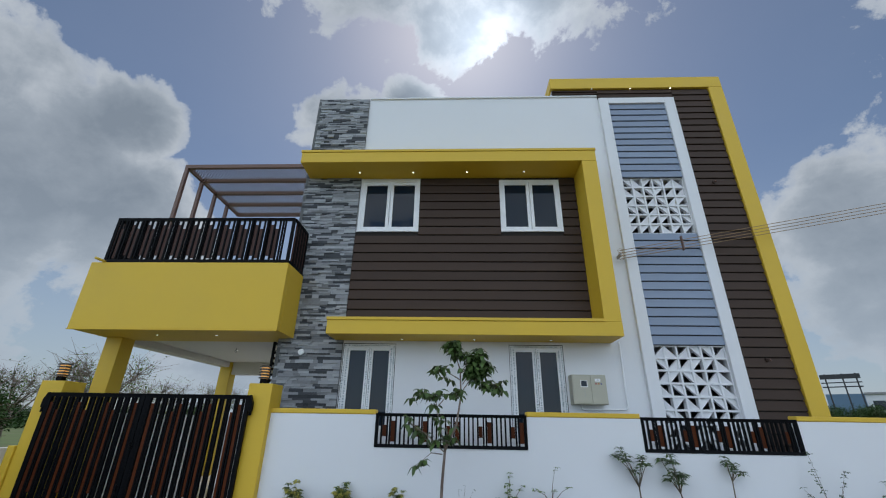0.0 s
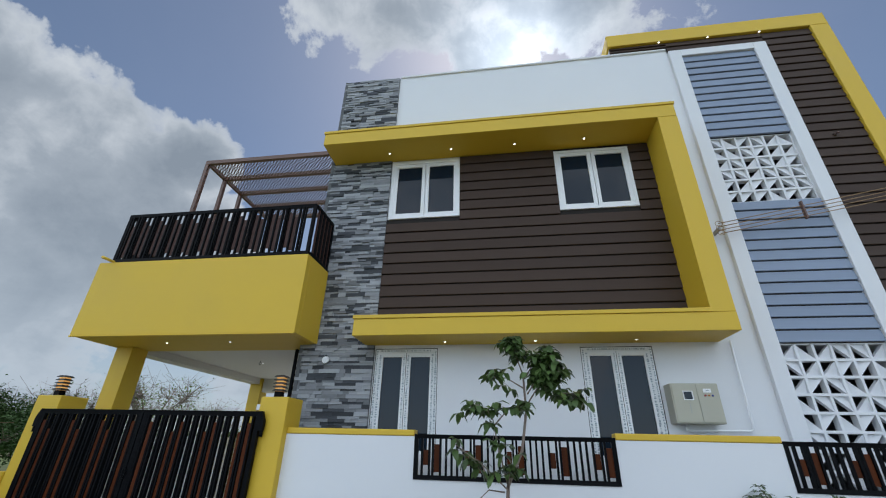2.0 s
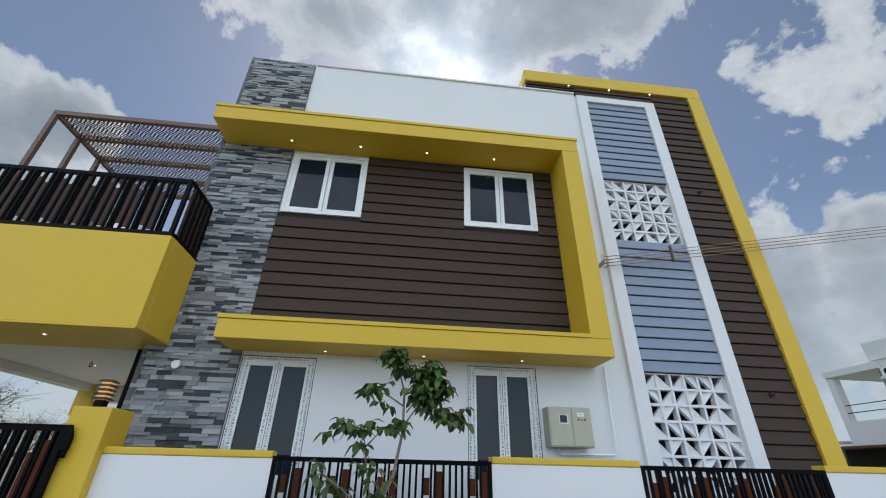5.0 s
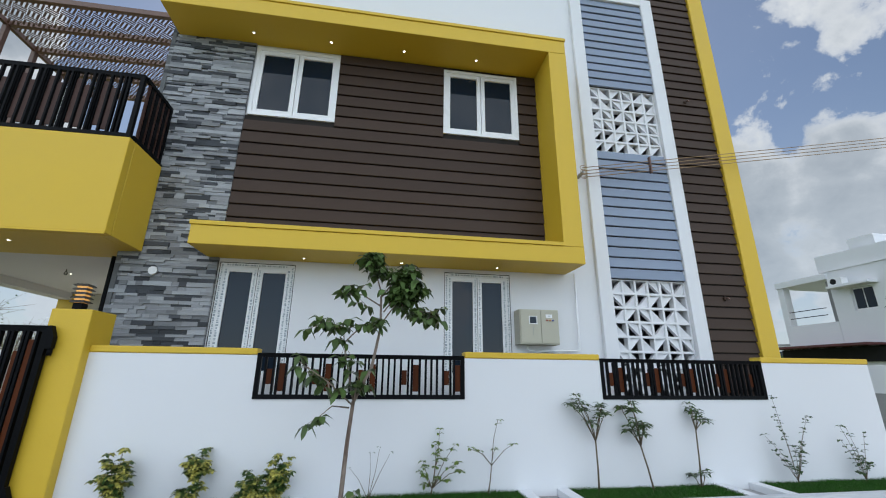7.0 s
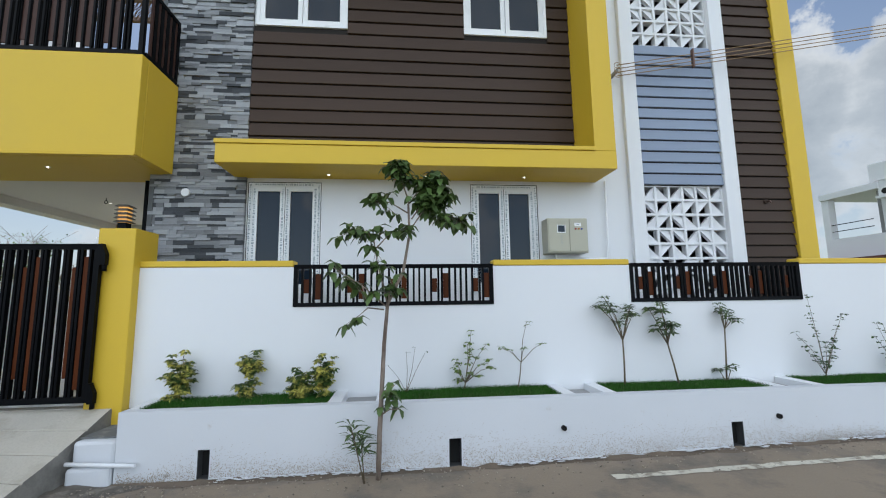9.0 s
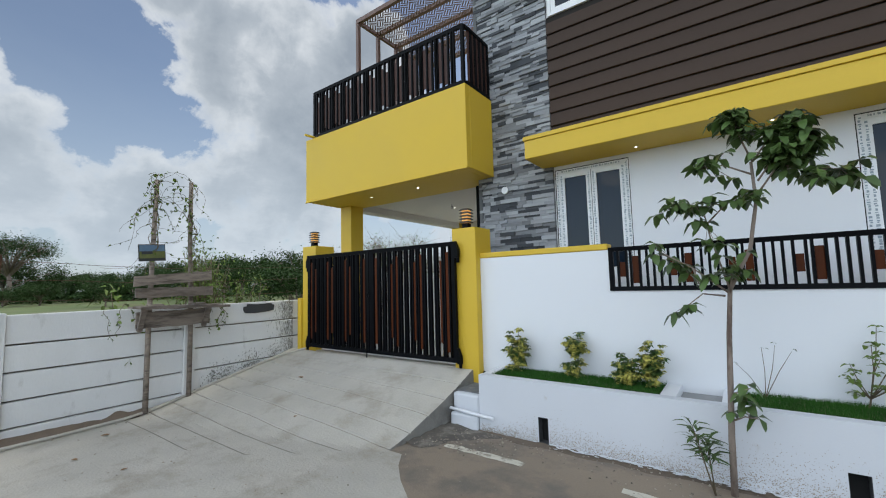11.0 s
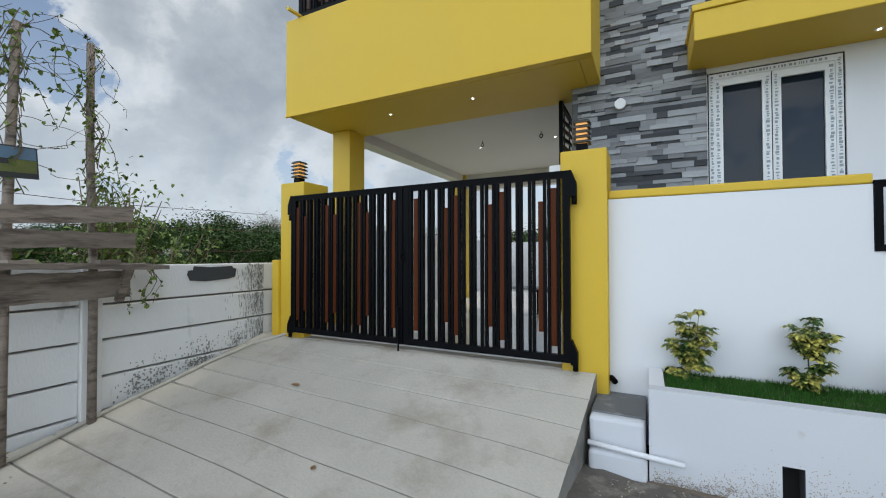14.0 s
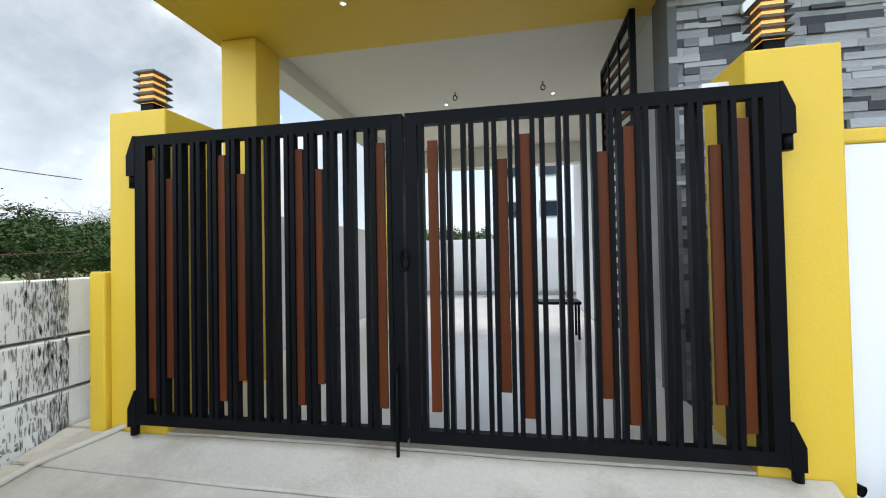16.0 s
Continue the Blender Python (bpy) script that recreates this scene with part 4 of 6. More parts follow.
# ---- lamps and fittings ----
def gate_lamp(x, y):
    l = thing("gate_lamp", (x, y, 2.38), "black louvred pillar lamp glowing amber on the gate post", "lamp", "gate post lamps")
    box("base", (x - 0.045, x + 0.045, y - 0.045, y + 0.045, 2.38, 2.46), BLACK, l, 0.004)
    box("glow_tube", (x - 0.046, x + 0.046, y - 0.046, y + 0.046, 2.461, 2.655), AMBER, l, 0.004)
    for i in range(5):
        z = 2.462 + 0.043 * i
        bm = bmesh.new()
        rings = [[bm.verts.new((x + sx * rad, y + sy * rad, z + dz)) for sx, sy in ((-1, -1), (1, -1), (1, 1), (-1, 1))] for rad, dz in ((0.05, 0.0), (0.07, 0.002), (0.07, 0.009), (0.05, 0.026))]
        bm.faces.new(rings[0][::-1]), bm.faces.new(rings[-1])
        for lo, hi in zip(rings, rings[1:]):
            for k in range(4):
                bm.faces.new((lo[k], lo[(k + 1) % 4], hi[(k + 1) % 4], hi[k]))
        part("louvre", bm, LOUVRE, l)
    return l


gate_lamp(-6.42, 6.62)
gate_lamp(-3.11, 6.62)


def downlight(x, y, z):
    d = thing("downlight", (x, y, z), "small round lit recessed downlight", "downlight", "soffit downlights")
    bm = bmesh.new()
    cyl_between(bm, (x, y, z + 0.004), (x, y, z - 0.004), 0.028, 0.025, 20)
    part("trim", bm, UPVC, d)
    bm = bmesh.new()
    cyl_between(bm, (x, y, z - 0.0042), (x, y, z - 0.0065), 0.012, 0.011, 16)
    part("lens", bm, SPOT, d)
    return d


first = downlight(-2.11, 7.1, 6.622)
for p in ((-0.99, 7.1, 6.622), (0.12, 7.1, 6.622), (1.28, 7.1, 6.622), (-1.04, 7.15, 3.207), (0.22, 7.15, 3.207), (1.54, 7.15, 3.207),
          (-5.38, 7.06, 3.222), (-4.30, 7.05, 3.222), (3.0, 7.29, 8.985), (3.87, 7.29, 8.985), (4.77, 7.29, 8.985), (-5.06, 9.23, 3.3), (-3.84, 9.17, 3.3)):
    copy_thing(first, Matrix.Translation(p))


def ceiling_hook(x, y):
    bm = bmesh.new()
    cyl_between(bm, (x, y, 3.3), (x, y, 3.26), 0.006)
    tube(bm, [(x + 0.022 * math.cos(a / 10 * 6.283), y, 3.236 + 0.026 * math.sin(a / 10 * 6.283)) for a in range(11)], 0.006, 6)
    tagged(part("ceiling_hook", bm, BLACK), "small black ceiling hook", "hook", "carport hooks")


ceiling_hook(-4.9, 8.89)
ceiling_hook(-3.97, 8.82)

bm = bmesh.new()
cyl_between(bm, (-2.84, FY - 0.05, 2.985), (-2.84, FY - 0.075, 2.985), 0.055, 0.05, 24)
tagged(part("wall_socket", bm, UPVC), "round white cover plate on the stone wall", "cover plate")

meter = thing("meter_box", (2.1, 7.2, 2.18), "beige metal electric meter box with three indicator lamps", "meter box")
box("body", (1.82, 2.375, 7.13, FY + 0.018, 2.18, 2.645), BEIGE, meter, 0.006)
box("door", (1.835, 2.115, 7.118, 7.129, 2.195, 2.63), BEIGE, meter, 0.003)
box("door", (2.122, 2.36, 7.118, 7.129, 2.195, 2.63), BEIGE, meter, 0.003)
part("meter_window", frame_mesh(1.95, 2.065, 2.445, 2.555, 7.108, 7.117, 0.012), UPVC, meter)
box("meter_glass", (1.962, 2.053, 7.112, 7.117, 2.457, 2.543), GLASS, meter, 0)
box("name_plate", (2.19, 2.28, 7.113, 7.117, 2.535, 2.58), UPVC, meter, 0)
box("plate_print", (2.22, 2.255, 7.111, 7.1128, 2.553, 2.562), PRINT, meter, 0)
for i, m_ in enumerate((RED, AMBER_OFF, BLUELAMP)):
    bm = bmesh.new()
    cyl_between(bm, (2.205 + 0.042 * i, 7.118, 2.50), (2.205 + 0.042 * i, 7.105, 2.50), 0.013, 0.01, 14)
    part("indicator", bm, m_, meter)
for i in range(5):
    box("door_print", (2.004, 2.011, 7.115, 7.1178, 2.30 + 0.024 * i, 2.315 + 0.024 * i), PRINT, meter, 0)
bm = bmesh.new()
tube(bm, [(1.98, 7.3, 2.18), (1.98, 7.3, 2.12), (2.02, 7.3, 2.105), (2.70, 7.3, 2.115), (2.735, 7.3, 2.14), (2.75, 7.3, 3.22)], 0.014, 10)
tagged(part("conduit", bm, UPVC), "white cable conduit along the wall", "conduit")


def wall_tap(x, z):
    t = thing("wall_light", (x, FY - 0.03, z), "tiny dark wall fitting on the brown siding", "wall fitting", "siding fittings")
    bm = bmesh.new()
    cyl_between(bm, (x, FY - 0.02, z), (x, FY - 0.05, z), 0.035, 0.03, 14)
    part("rose", bm, BROWN, t)
    bm = bmesh.new()
    tube(bm, [(x, FY - 0.05, z), (x, FY - 0.09, z + 0.005), (x + 0.01, FY - 0.1, z - 0.03)], 0.011, 8)
    part("nozzle", bm, PERGOLA, t)


wall_tap(5.15, 6.47)
wall_tap(5.19, 2.94)

# overhead service cables
for i in range(4):
    a, b = Vector((2.98, FY - 0.15, 4.74 + 0.055 * i)), Vector((30, 6.6 + 0.05 * i, 10.0 + 0.12 * i))
    bm = bmesh.new()
    tube(bm, [a.lerp(b, k / 24) - Vector((0, 0, 0.5 * (k / 24) * (1 - k / 24))) for k in range(25)], 0.006, 6)
    tagged(part("cable", bm, CABLE), "thin tan overhead service cable", "cable", "service cables")
bm = bmesh.new()
for k in range(3):
    z = 4.75 + 0.07 * k
    tube(bm, [(2.98 + 0.05 * math.cos(a), FY - 0.17, z + 0.045 * math.sin(a)) for a in [i * 0.63 for i in range(11)]], 0.004, 5)
tagged(part("cable_coil", bm, CABLE), "loose tan cable loops at the bracket", "cable")
tagged(box("cable_bracket", (2.965, 2.995, FY - 0.16, FY + 0.02, 4.79, 4.85), GREYWALL, bevel=0.006), "small grey cable bracket on the wall", "bracket")
for x in (4.15, 9.2):
    k = (x - 2.98) / 27.02
    tagged(box("cable_spacer", (x - 0.012, x + 0.012, 7.18 - 0.58 * k - 0.02, 7.18 - 0.58 * k + 0.03, 4.70 + 5.26 * k - 0.5 * k * (1 - k), 4.98 + 5.40 * k - 0.5 * k * (1 - k)), PERGOLA, bevel=0.003), "small brown cable spacer", "spacer", "cable spacers")

# folded grille beside the entrance
gr = thing("grille_door", (-3.45, 8.0, 0.9), "black folding steel security grille with brown slats", "grille")
for d in ((7.5, 7.54), (8.46, 8.5)):
    box("stile", (-3.47, -3.43, *d, 0.9, 3.2), BLACK, gr, 0)
for z in (0.9, 3.16):
    box("rail", (-3.468, -3.432, 7.541, 8.459, z, z + 0.04), BLACK, gr, 0)
for i in range(22):
    z = 1.0 + 0.098 * i
    bm = bmesh.new()
    add_box(bm, -0.008, 0.008, -0.455, 0.455, -0.022, 0.022, Matrix.Translation((-3.45, 8.0, z)) @ Matrix.Rotation(radians(6), 4, "X"))
    part("slat", bm, BLACK if i % 2 else WOOD, gr)
for y in (7.8, 8.15):
    box("upright", (-3.474, -3.462, y, y + 0.03, 0.94, 3.16), BLACK, gr, 0)
bench = thing("bench", (-3.9, 9.2, FLOOR), "low steel bench in the carport", "bench")
box("seat", (-4.2, -3.6, 9.1, 9.4, FLOOR + 0.38, FLOOR + 0.41), BLACK, bench, 0.004)
for x in (-4.18, -3.64):
    for y in (9.12, 9.36):
        box("leg", (x, x + 0.025, y, y + 0.025, FLOOR, FLOOR + 0.379), BLACK, bench, 0)

# ---- precast boundary wall and its sitting shelf ----
pc = thing("precast_wall", (-6.9, 2, 0), "whitewashed precast concrete plank wall with black mould", "wall", kind="structure")
POSTS = (-5.0, -3.05, -1.1, 0.84, 2.76, 4.74)
for y in POSTS:
    box("post", (-7.02, -6.86, y - 0.075, y + 0.075, 0, 1.445), PRECAST, pc, 0.008)
edges = [*POSTS, 6.62]
for a, b in zip(edges, edges[1:]):
    zs = [0.0, 0.155, 0.455, 0.775, 1.085, 1.435]
    for z0, z1 in zip(zs, zs[1:]):
        bm = bmesh.new()
        x1 = -6.895 + rng.uniform(-0.006, 0.006)
        add_box(bm, -6.97, x1, a + 0.076, (b - 0.076) if b < 6 else 7.0, z0 + 0.008, z1 - 0.012)
        part("plank", bevelled(bm, 0.008, 1), PRECAST, pc)
# dark slab behind the planks paints the shade seen in their joints
box("core", (-6.99, -6.972, -5.0, 7.0, 0, 1.42), GROOVE, pc, 0)
bm = bmesh.new()
outline = [(5.55, 1.31), (5.58, 1.25), (5.75, 1.235), (6.0, 1.25), (6.1, 1.27), (6.115, 1.36), (6.07, 1.375), (6.06, 1.395), (5.8, 1.385), (5.62, 1.40), (5.61, 1.36), (5.56, 1.355)]
v = [bm.verts.new((-6.885, y, z)) for y, z in outline]
f = bm.faces.new(v)
r = bmesh.ops.extrude_face_region(bm, geom=[f])
for q in r["geom"]:
    if isinstance(q, bmesh.types.BMVert):
        q.co.x += 0.004
bmesh.ops.recalc_face_normals(bm, faces=bm.faces[:])
part("dark_patch", bm, PATCH, pc, "dark grey painted patch")
# mould blooms near the gate end
bm = bmesh.new()
for i in range(1500):
    y = 6.5 - abs(rng.gauss(0, 0.16)) if i % 3 else rng.choice((5.1, 5.3, 5.62, 5.75, 6.1)) + rng.gauss(0, 0.07)
    z = rng.uniform(0.5, 1.42) if i % 3 else abs(rng.gauss(0.0, 0.12)) + ramp_height(-6.85, y) + 0.01
    if not (4.9 < y < 6.49 and 0.18 < z < 1.42) or any(abs(z - q) < 0.02 for q in (0.455, 0.775, 1.085)):
        continue
    w, h = rng.uniform(0.0015, 0.005) if i % 3 else rng.uniform(0.003, 0.013), rng.uniform(0.006, 0.04) if i % 3 else rng.uniform(0.004, 0.016)
    n = 6
    c = [bm.verts.new((-6.8845, y + w * math.cos(k / n * 6.283) * rng.uniform(0.6, 1.2), z + h * math.sin(k / n * 6.283) * rng.uniform(0.6, 1.2))) for k in range(n)]
    bm.faces.new(c)
part("mould", bm, MOULD, pc, "black mould stains")["kind"] = "stuff"

rust = thing("rusty_post", (-6.84, 2.73, 1.2), "rusty iron angle post on the wall holding barbed wire", "post")
bm = bmesh.new()
m_ = Matrix.Translation((-6.83, 2.72, 1.18)) @ Matrix.Rotation(radians(-1.5), 4, "X")
add_box(bm, -0.025, 0.025, -0.025, -0.019, 0, 0.92, m_)
add_box(bm, -0.025, -0.019, -0.019, 0.025, 0, 0.92, m_)
part("angle_iron", bm, RUST, rust)
for k, z in enumerate((1.58, 1.82, 2.03)):
    pts = []
    for i in range(60):
        y = -4 + 10.6 * i / 59
        pts.append((-6.93 + 0.02 * noise.noise((y, z, 0)), y, z - 0.05 * math.sin(abs(y - 2.72) * 0.8) ** 2 + 0.02 * noise.noise((y * 2, z, 3))))
    bm = bmesh.new()
    tube(bm, pts, 0.0028, 5)
    for i in range(70):
        p = pts[int(i * 58 / 70)]
        d = Vector((rng.uniform(-1, 1), rng.uniform(-1, 1), rng.uniform(-1, 1))).normalized() * 0.018
        cyl_between(bm, Vector(p) - d, Vector(p) + d, 0.0015, n=4)
    tagged(part("barbed_wire", bm, RUST), "slack rusty barbed wire above the wall", "barbed wire", "barbed wires")


def plank(name, parent, y0, y1, x0, x1, z0, z1, tilt=0.0, material=None):
    bm = bmesh.new()
    n = 22
    cy = (y0 + y1) / 2
    secs = []
    for i in range(n + 1):
        y = y0 + (y1 - y0) * i / n
        j = 0.012 * noise.noise((y * 7, z0 * 5, 1)), 0.018 * noise.noise((y * 9, z0 * 5, 7))
        dz = (y - cy) * math.tan(radians(tilt))
        secs.append([bm.verts.new(p) for p in ((x0, y, z0 + dz + j[0]), (x1, y, z0 + dz + j[0]), (x1, y, z1 + dz + j[1]), (x0, y, z1 + dz + j[1]))])
    for a, b in zip(secs, secs[1:]):
        for k in range(4):
            bm.faces.new((a[k], a[(k + 1) % 4], b[(k + 1) % 4], b[k]))
    bm.faces.new(secs[0][::-1]), bm.faces.new(secs[-1])
    bmesh.ops.recalc_face_normals(bm, faces=bm.faces[:])
    return part(name, bm, material or OLDWOOD, parent)


shelf = thing("lookout_shelf", (-6.7, 4.5, 0), "weathered grey wooden seat shelf on two tall posts", "wooden stand")
for pts in ([(-6.70, 4.145, 0.03), (-6.70, 4.15, 1.2), (-6.70, 4.17, 2.2), (-6.72, 4.20, 3.22)], [(-6.76, 4.70, 0.12), (-6.76, 4.70, 1.3), (-6.75, 4.66, 2.4), (-6.74, 4.65, 3.27)]):
    bm = bmesh.new()
    tube(bm, pts, 0.034, 10, 0.028)
    part("post", bm, OLDWOOD, shelf)
plank("back_board", shelf, 3.95, 4.93, -6.665, -6.64, 1.76, 1.90, 5)
plank("back_board", shelf, 3.97, 4.95, -6.665, -6.64, 1.57, 1.70, 0.5)
plank("seat_board", shelf, 3.92, 5.03, -6.74, -6.56, 1.415, 1.452, -1)
plank("seat_board", shelf, 3.95, 5.08, -6.555, -6.36, 1.405, 1.445, -1.5)
plank("apron", shelf, 3.98, 4.90, -6.64, -6.61, 1.16, 1.38, 0)
for y in (4.1, 4.62):
    plank("cleat", shelf, y, y + 0.14, -6.66, -6.46, 1.442, 1.475)
for y in (4.02, 4.82):
    bm = bmesh.new()
    add_box(bm, -0.02, 0.02, -0.03, 0.03, -0.17, 0.17, Matrix.Translation((-6.54, y, 1.28)) @ Matrix.Rotation(radians(28), 4, "Y"))
    part("brace", bm, OLDWOOD, shelf)
sign = thing("small_sign", (-6.66, 4.15, 2.08), "small faded blue and green notice board on a post", "sign")
SM = Matrix.Translation((-6.66, 4.15, 2.18)) @ Matrix.Rotation(radians(6), 4, "Z") @ Matrix.Rotation(radians(4), 4, "X")
for nm, d, m_ in (("board", (-0.006, 0.006, -0.165, 0.165, -0.115, 0.115), PATCH), ("sky_print", (0.0065, 0.008, -0.155, 0.155, 0.02, 0.105), SIGNBLUE), ("field_print", (0.0065, 0.008, -0.155, 0.155, -0.075, 0.018), SIGNGREEN), ("bar_print", (0.0085, 0.0095, -0.13, 0.0, -0.02, 0.02), PATCH)):
    bm = bmesh.new()
    add_box(bm, *d, SM)
    part(nm, bm, m_, sign)

bm = bmesh.new()
hose = [(-6.73, 1.2, 0.03), (-6.70, 2.26, 0.03), (-6.60, 2.74, 0.03), (-6.61, 3.32, 0.03), (-6.66, 3.92, 0.035), (-6.74, 4.36, 0.06), (-6.80, 4.82, 0.15), (-6.80, 5.3, 0.25), (-6.79, 5.75, 0.36), (-6.70, 6.2, 0.49), (-6.50, 6.5, 0.57), (-6.2, 6.7, 0.6)]
curve = []
for i in range(len(hose) - 1):
    for k in range(4):
        p = Vector(hose[i]).lerp(Vector(hose[i + 1]), k / 4)
        curve.append((p.x + 0.012 * noise.noise((p.y * 3, 0, 0)), p.y, max(p.z, ramp_height(p.x, p.y) + 0.017)))
tube(bm, curve, 0.018, 8)
tagged(part("hose", bm, HOSE), "dirty white plastic pipe lying on the ground", "pipe")


# ---- plants ----
def add_leaf(bm, base, way, length, width, droop=0.3, roll=0.0):
    way = Vector(way).normalized()
    sidev = way.cross(Vector((0, 0, 1)))
    sidev = sidev.normalized() if sidev.length > 0.05 else Vector((1, 0, 0))
    up = sidev.cross(way)
    sidev = (sidev * math.cos(roll) + up * math.sin(roll)).normalized()
    up = sidev.cross(way)
    base = Vector(base)
    rib = [base, base + way * length * 0.45 + up * length * 0.03, base + way * length * 0.8 - Vector((0, 0, droop * length * 0.3)), base + way * length - Vector((0, 0, droop * length * 0.6))]
    r = [bm.verts.new(p) for p in rib]
    l = [bm.verts.new(rib[1] + s * sidev * width / 2 + up * width * 0.18) for s in (-1, 1)]
    m2 = [bm.verts.new(rib[2] + s * sidev * width * 0.36 + up * width * 0.1) for s in (-1, 1)]
    for k in (0, 1):
        bm.faces.new((r[0], l[k], r[1]) if k else (r[0], r[1], l[k])).smooth = True
        bm.faces.new((r[1], l[k], m2[k], r[2]) if k else (r[1], r[2], m2[k], l[k])).smooth = True
        bm.faces.new((r[2], m2[k], r[3]) if k else (r[2], r[3], m2[k])).smooth = True


def whorl(bm, p, n, length, width, r, lift=0.1, droop=0.5):
    a0 = r.uniform(0, 6.28)
    for k in range(n):
        a = a0 + 6.283 * k / n + r.uniform(-0.3, 0.3)
        add_leaf(bm, p, (math.cos(a), math.sin(a), lift + r.uniform(-0.25, 0.25)), length * r.uniform(0.75, 1.15), width * r.uniform(0.8, 1.1), droop, r.uniform(-0.4, 0.4))


def planter_plant(name, x, y, label, material, fork, tips, leaf, seed, leafy=0.35, bunch=4, per=6, lift=0.1, thick=0.006):
    """A young plant: one stem to the fork, a twig to each tip (dx, rise), and bunches of leaves on the outer part of each twig."""
    r = random.Random(seed)
    p = thing(name, (x, y, 0.59), label, "plant", "planter plants")
    stems, leaves = bmesh.new(), bmesh.new()
    base = Vector((x, y, 0.58))
    node = base + Vector((fork[0], 0, fork[1]))
    if fork[1] > 0.02:
        tube(stems, [base, base.lerp(node, 0.5) + Vector((0.008, 0.004, 0)), node], thick, 7, thick * 0.75)
    if name == "schefflera":
        tips = tips + [(0.75 * dx - 0.03, 0.9 * rise) for dx, rise in tips] + [(0.8 * dx + 0.03, 0.72 * rise) for dx, rise in tips]
    for dx, rise in tips:
        tip = Vector((x + dx, min(6.575, y + r.uniform(-0.09, 0.06)), 0.6 + rise))
        start = node if tip.z > node.z - 0.02 else base
        mid = start.lerp(tip, 0.5) + Vector((r.uniform(-0.02, 0.02), r.uniform(-0.02, 0.0), 0.02 + 0.08 * abs(dx)))
        tube(stems, [start, start.lerp(mid, 0.5), mid, mid.lerp(tip, 0.5), tip], thick * 0.6, 6, thick * 0.25)
        for k in range(bunch):
            f = 1.0 if k == 0 else r.uniform(leafy, 1.0)
            q = start.lerp(mid, f * 2) if f < 0.5 else mid.lerp(tip, f * 2 - 1)
            q = q + Vector((r.gauss(0, 0.012), r.gauss(0, 0.012), r.gauss(0, 0.01)))
            whorl(leaves, q, per, leaf[0], leaf[1], r, lift, 0.5)
    part("stem", stems, STEM, p)
    part("foliage", leaves, material, p)["kind"] = "stuff"


UMBRELLA = (0.058, 0.034)
planter_plant("schefflera", -2.35, 6.46, "small variegated yellow-green umbrella plant", VARIEGATED, (0.0, 0.1),
              [(0.06, 0.52), (-0.05, 0.46), (0.13, 0.38), (-0.12, 0.28), (0.10, 0.29), (-0.10, 0.05), (0.07, 0.13), (0.0, 0.22)], UMBRELLA, 1, 0.12, 9, 7, 0.1)
planter_plant("schefflera", -1.68, 6.48, "slender variegated yellow-green umbrella plant", VARIEGATED, (0.01, 0.26),
              [(0.05, 0.47), (-0.06, 0.41), (0.13, 0.38), (0.0, 0.33), (0.06, 0.42), (-0.09, 0.14), (0.08, 0.2)], UMBRELLA, 2, 0.12, 9, 7, 0.1)
planter_plant("schefflera", -1.10, 6.38, "low bushy variegated umbrella plant", VARIEGATED, (0.0, 0.05),
              [(-0.05, 0.31), (-0.12, 0.22), (0.05, 0.26), (0.04, 0.12), (-0.14, 0.1), (-0.09, 0.03), (0.14, 0.15)], UMBRELLA, 3, 0.12, 9, 7, 0.1)
planter_plant("schefflera", -0.92, 6.40, "leaning variegated umbrella plant", VARIEGATED, (0.0, 0.12),
              [(0.0, 0.43), (-0.08, 0.3), (0.11, 0.4), (0.07, 0.2), (0.03, 0.1), (0.06, 0.33)], UMBRELLA, 4, 0.12, 9, 7, 0.1)
planter_plant("young_shrub", -0.05, 6.5, "almost leafless thin twigs", DARKLEAF, (0.0, 0.02), [(0.0, 0.42), (0.09, 0.46), (0.2, 0.41), (-0.2, 0.28)], (0.035, 0.012), 5, 0.9, 1, 2, thick=0.006)
planter_plant("young_shrub", 0.56, 6.5, "young green leafy shrub", LEAF2, (0.03, 0.1),
              [(0.11, 0.64), (0.06, 0.5), (0.27, 0.49), (0.1, 0.4), (-0.07, 0.34), (0.28, 0.33), (0.36, 0.25), (-0.09, 0.22), (0.08, 0.2), (0.2, 0.16), (-0.05, 0.1)], (0.05, 0.036), 6, 0.55, 5, 3, thick=0.008)
planter_plant("young_shrub", 1.17, 6.5, "thin shrub with few leaves", LEAF2, (0.05, 0.3), [(0.12, 0.73), (0.3, 0.49), (0.1, 0.45), (-0.1, 0.42), (-0.17, 0.44)], (0.055, 0.022), 7, 0.9, 2, 4, thick=0.007)
planter_plant("oleander", 2.40, 6.48, "young oleander with pinkish tips", LEAF, (0.01, 0.52),
              [(-0.21, 0.98), (-0.17, 0.92), (0.12, 0.83), (-0.14, 0.84), (0.1, 0.88), (0.14, 0.78), (-0.03, 0.68), (-0.24, 0.88), (0.05, 0.8)], (0.1, 0.03), 8, 0.7, 3, 6, 0.25, 0.011)
planter_plant("oleander", 3.05, 6.48, "young bushy green oleander", LEAF, (-0.1, 0.46),
              [(-0.18, 0.93), (-0.28, 0.86), (-0.13, 0.83), (-0.2, 0.72), (-0.08, 0.7), (0.0, 0.66), (-0.12, 0.58), (-0.22, 0.62)], (0.1, 0.03), 9, 0.6, 4, 6, 0.2, 0.011)
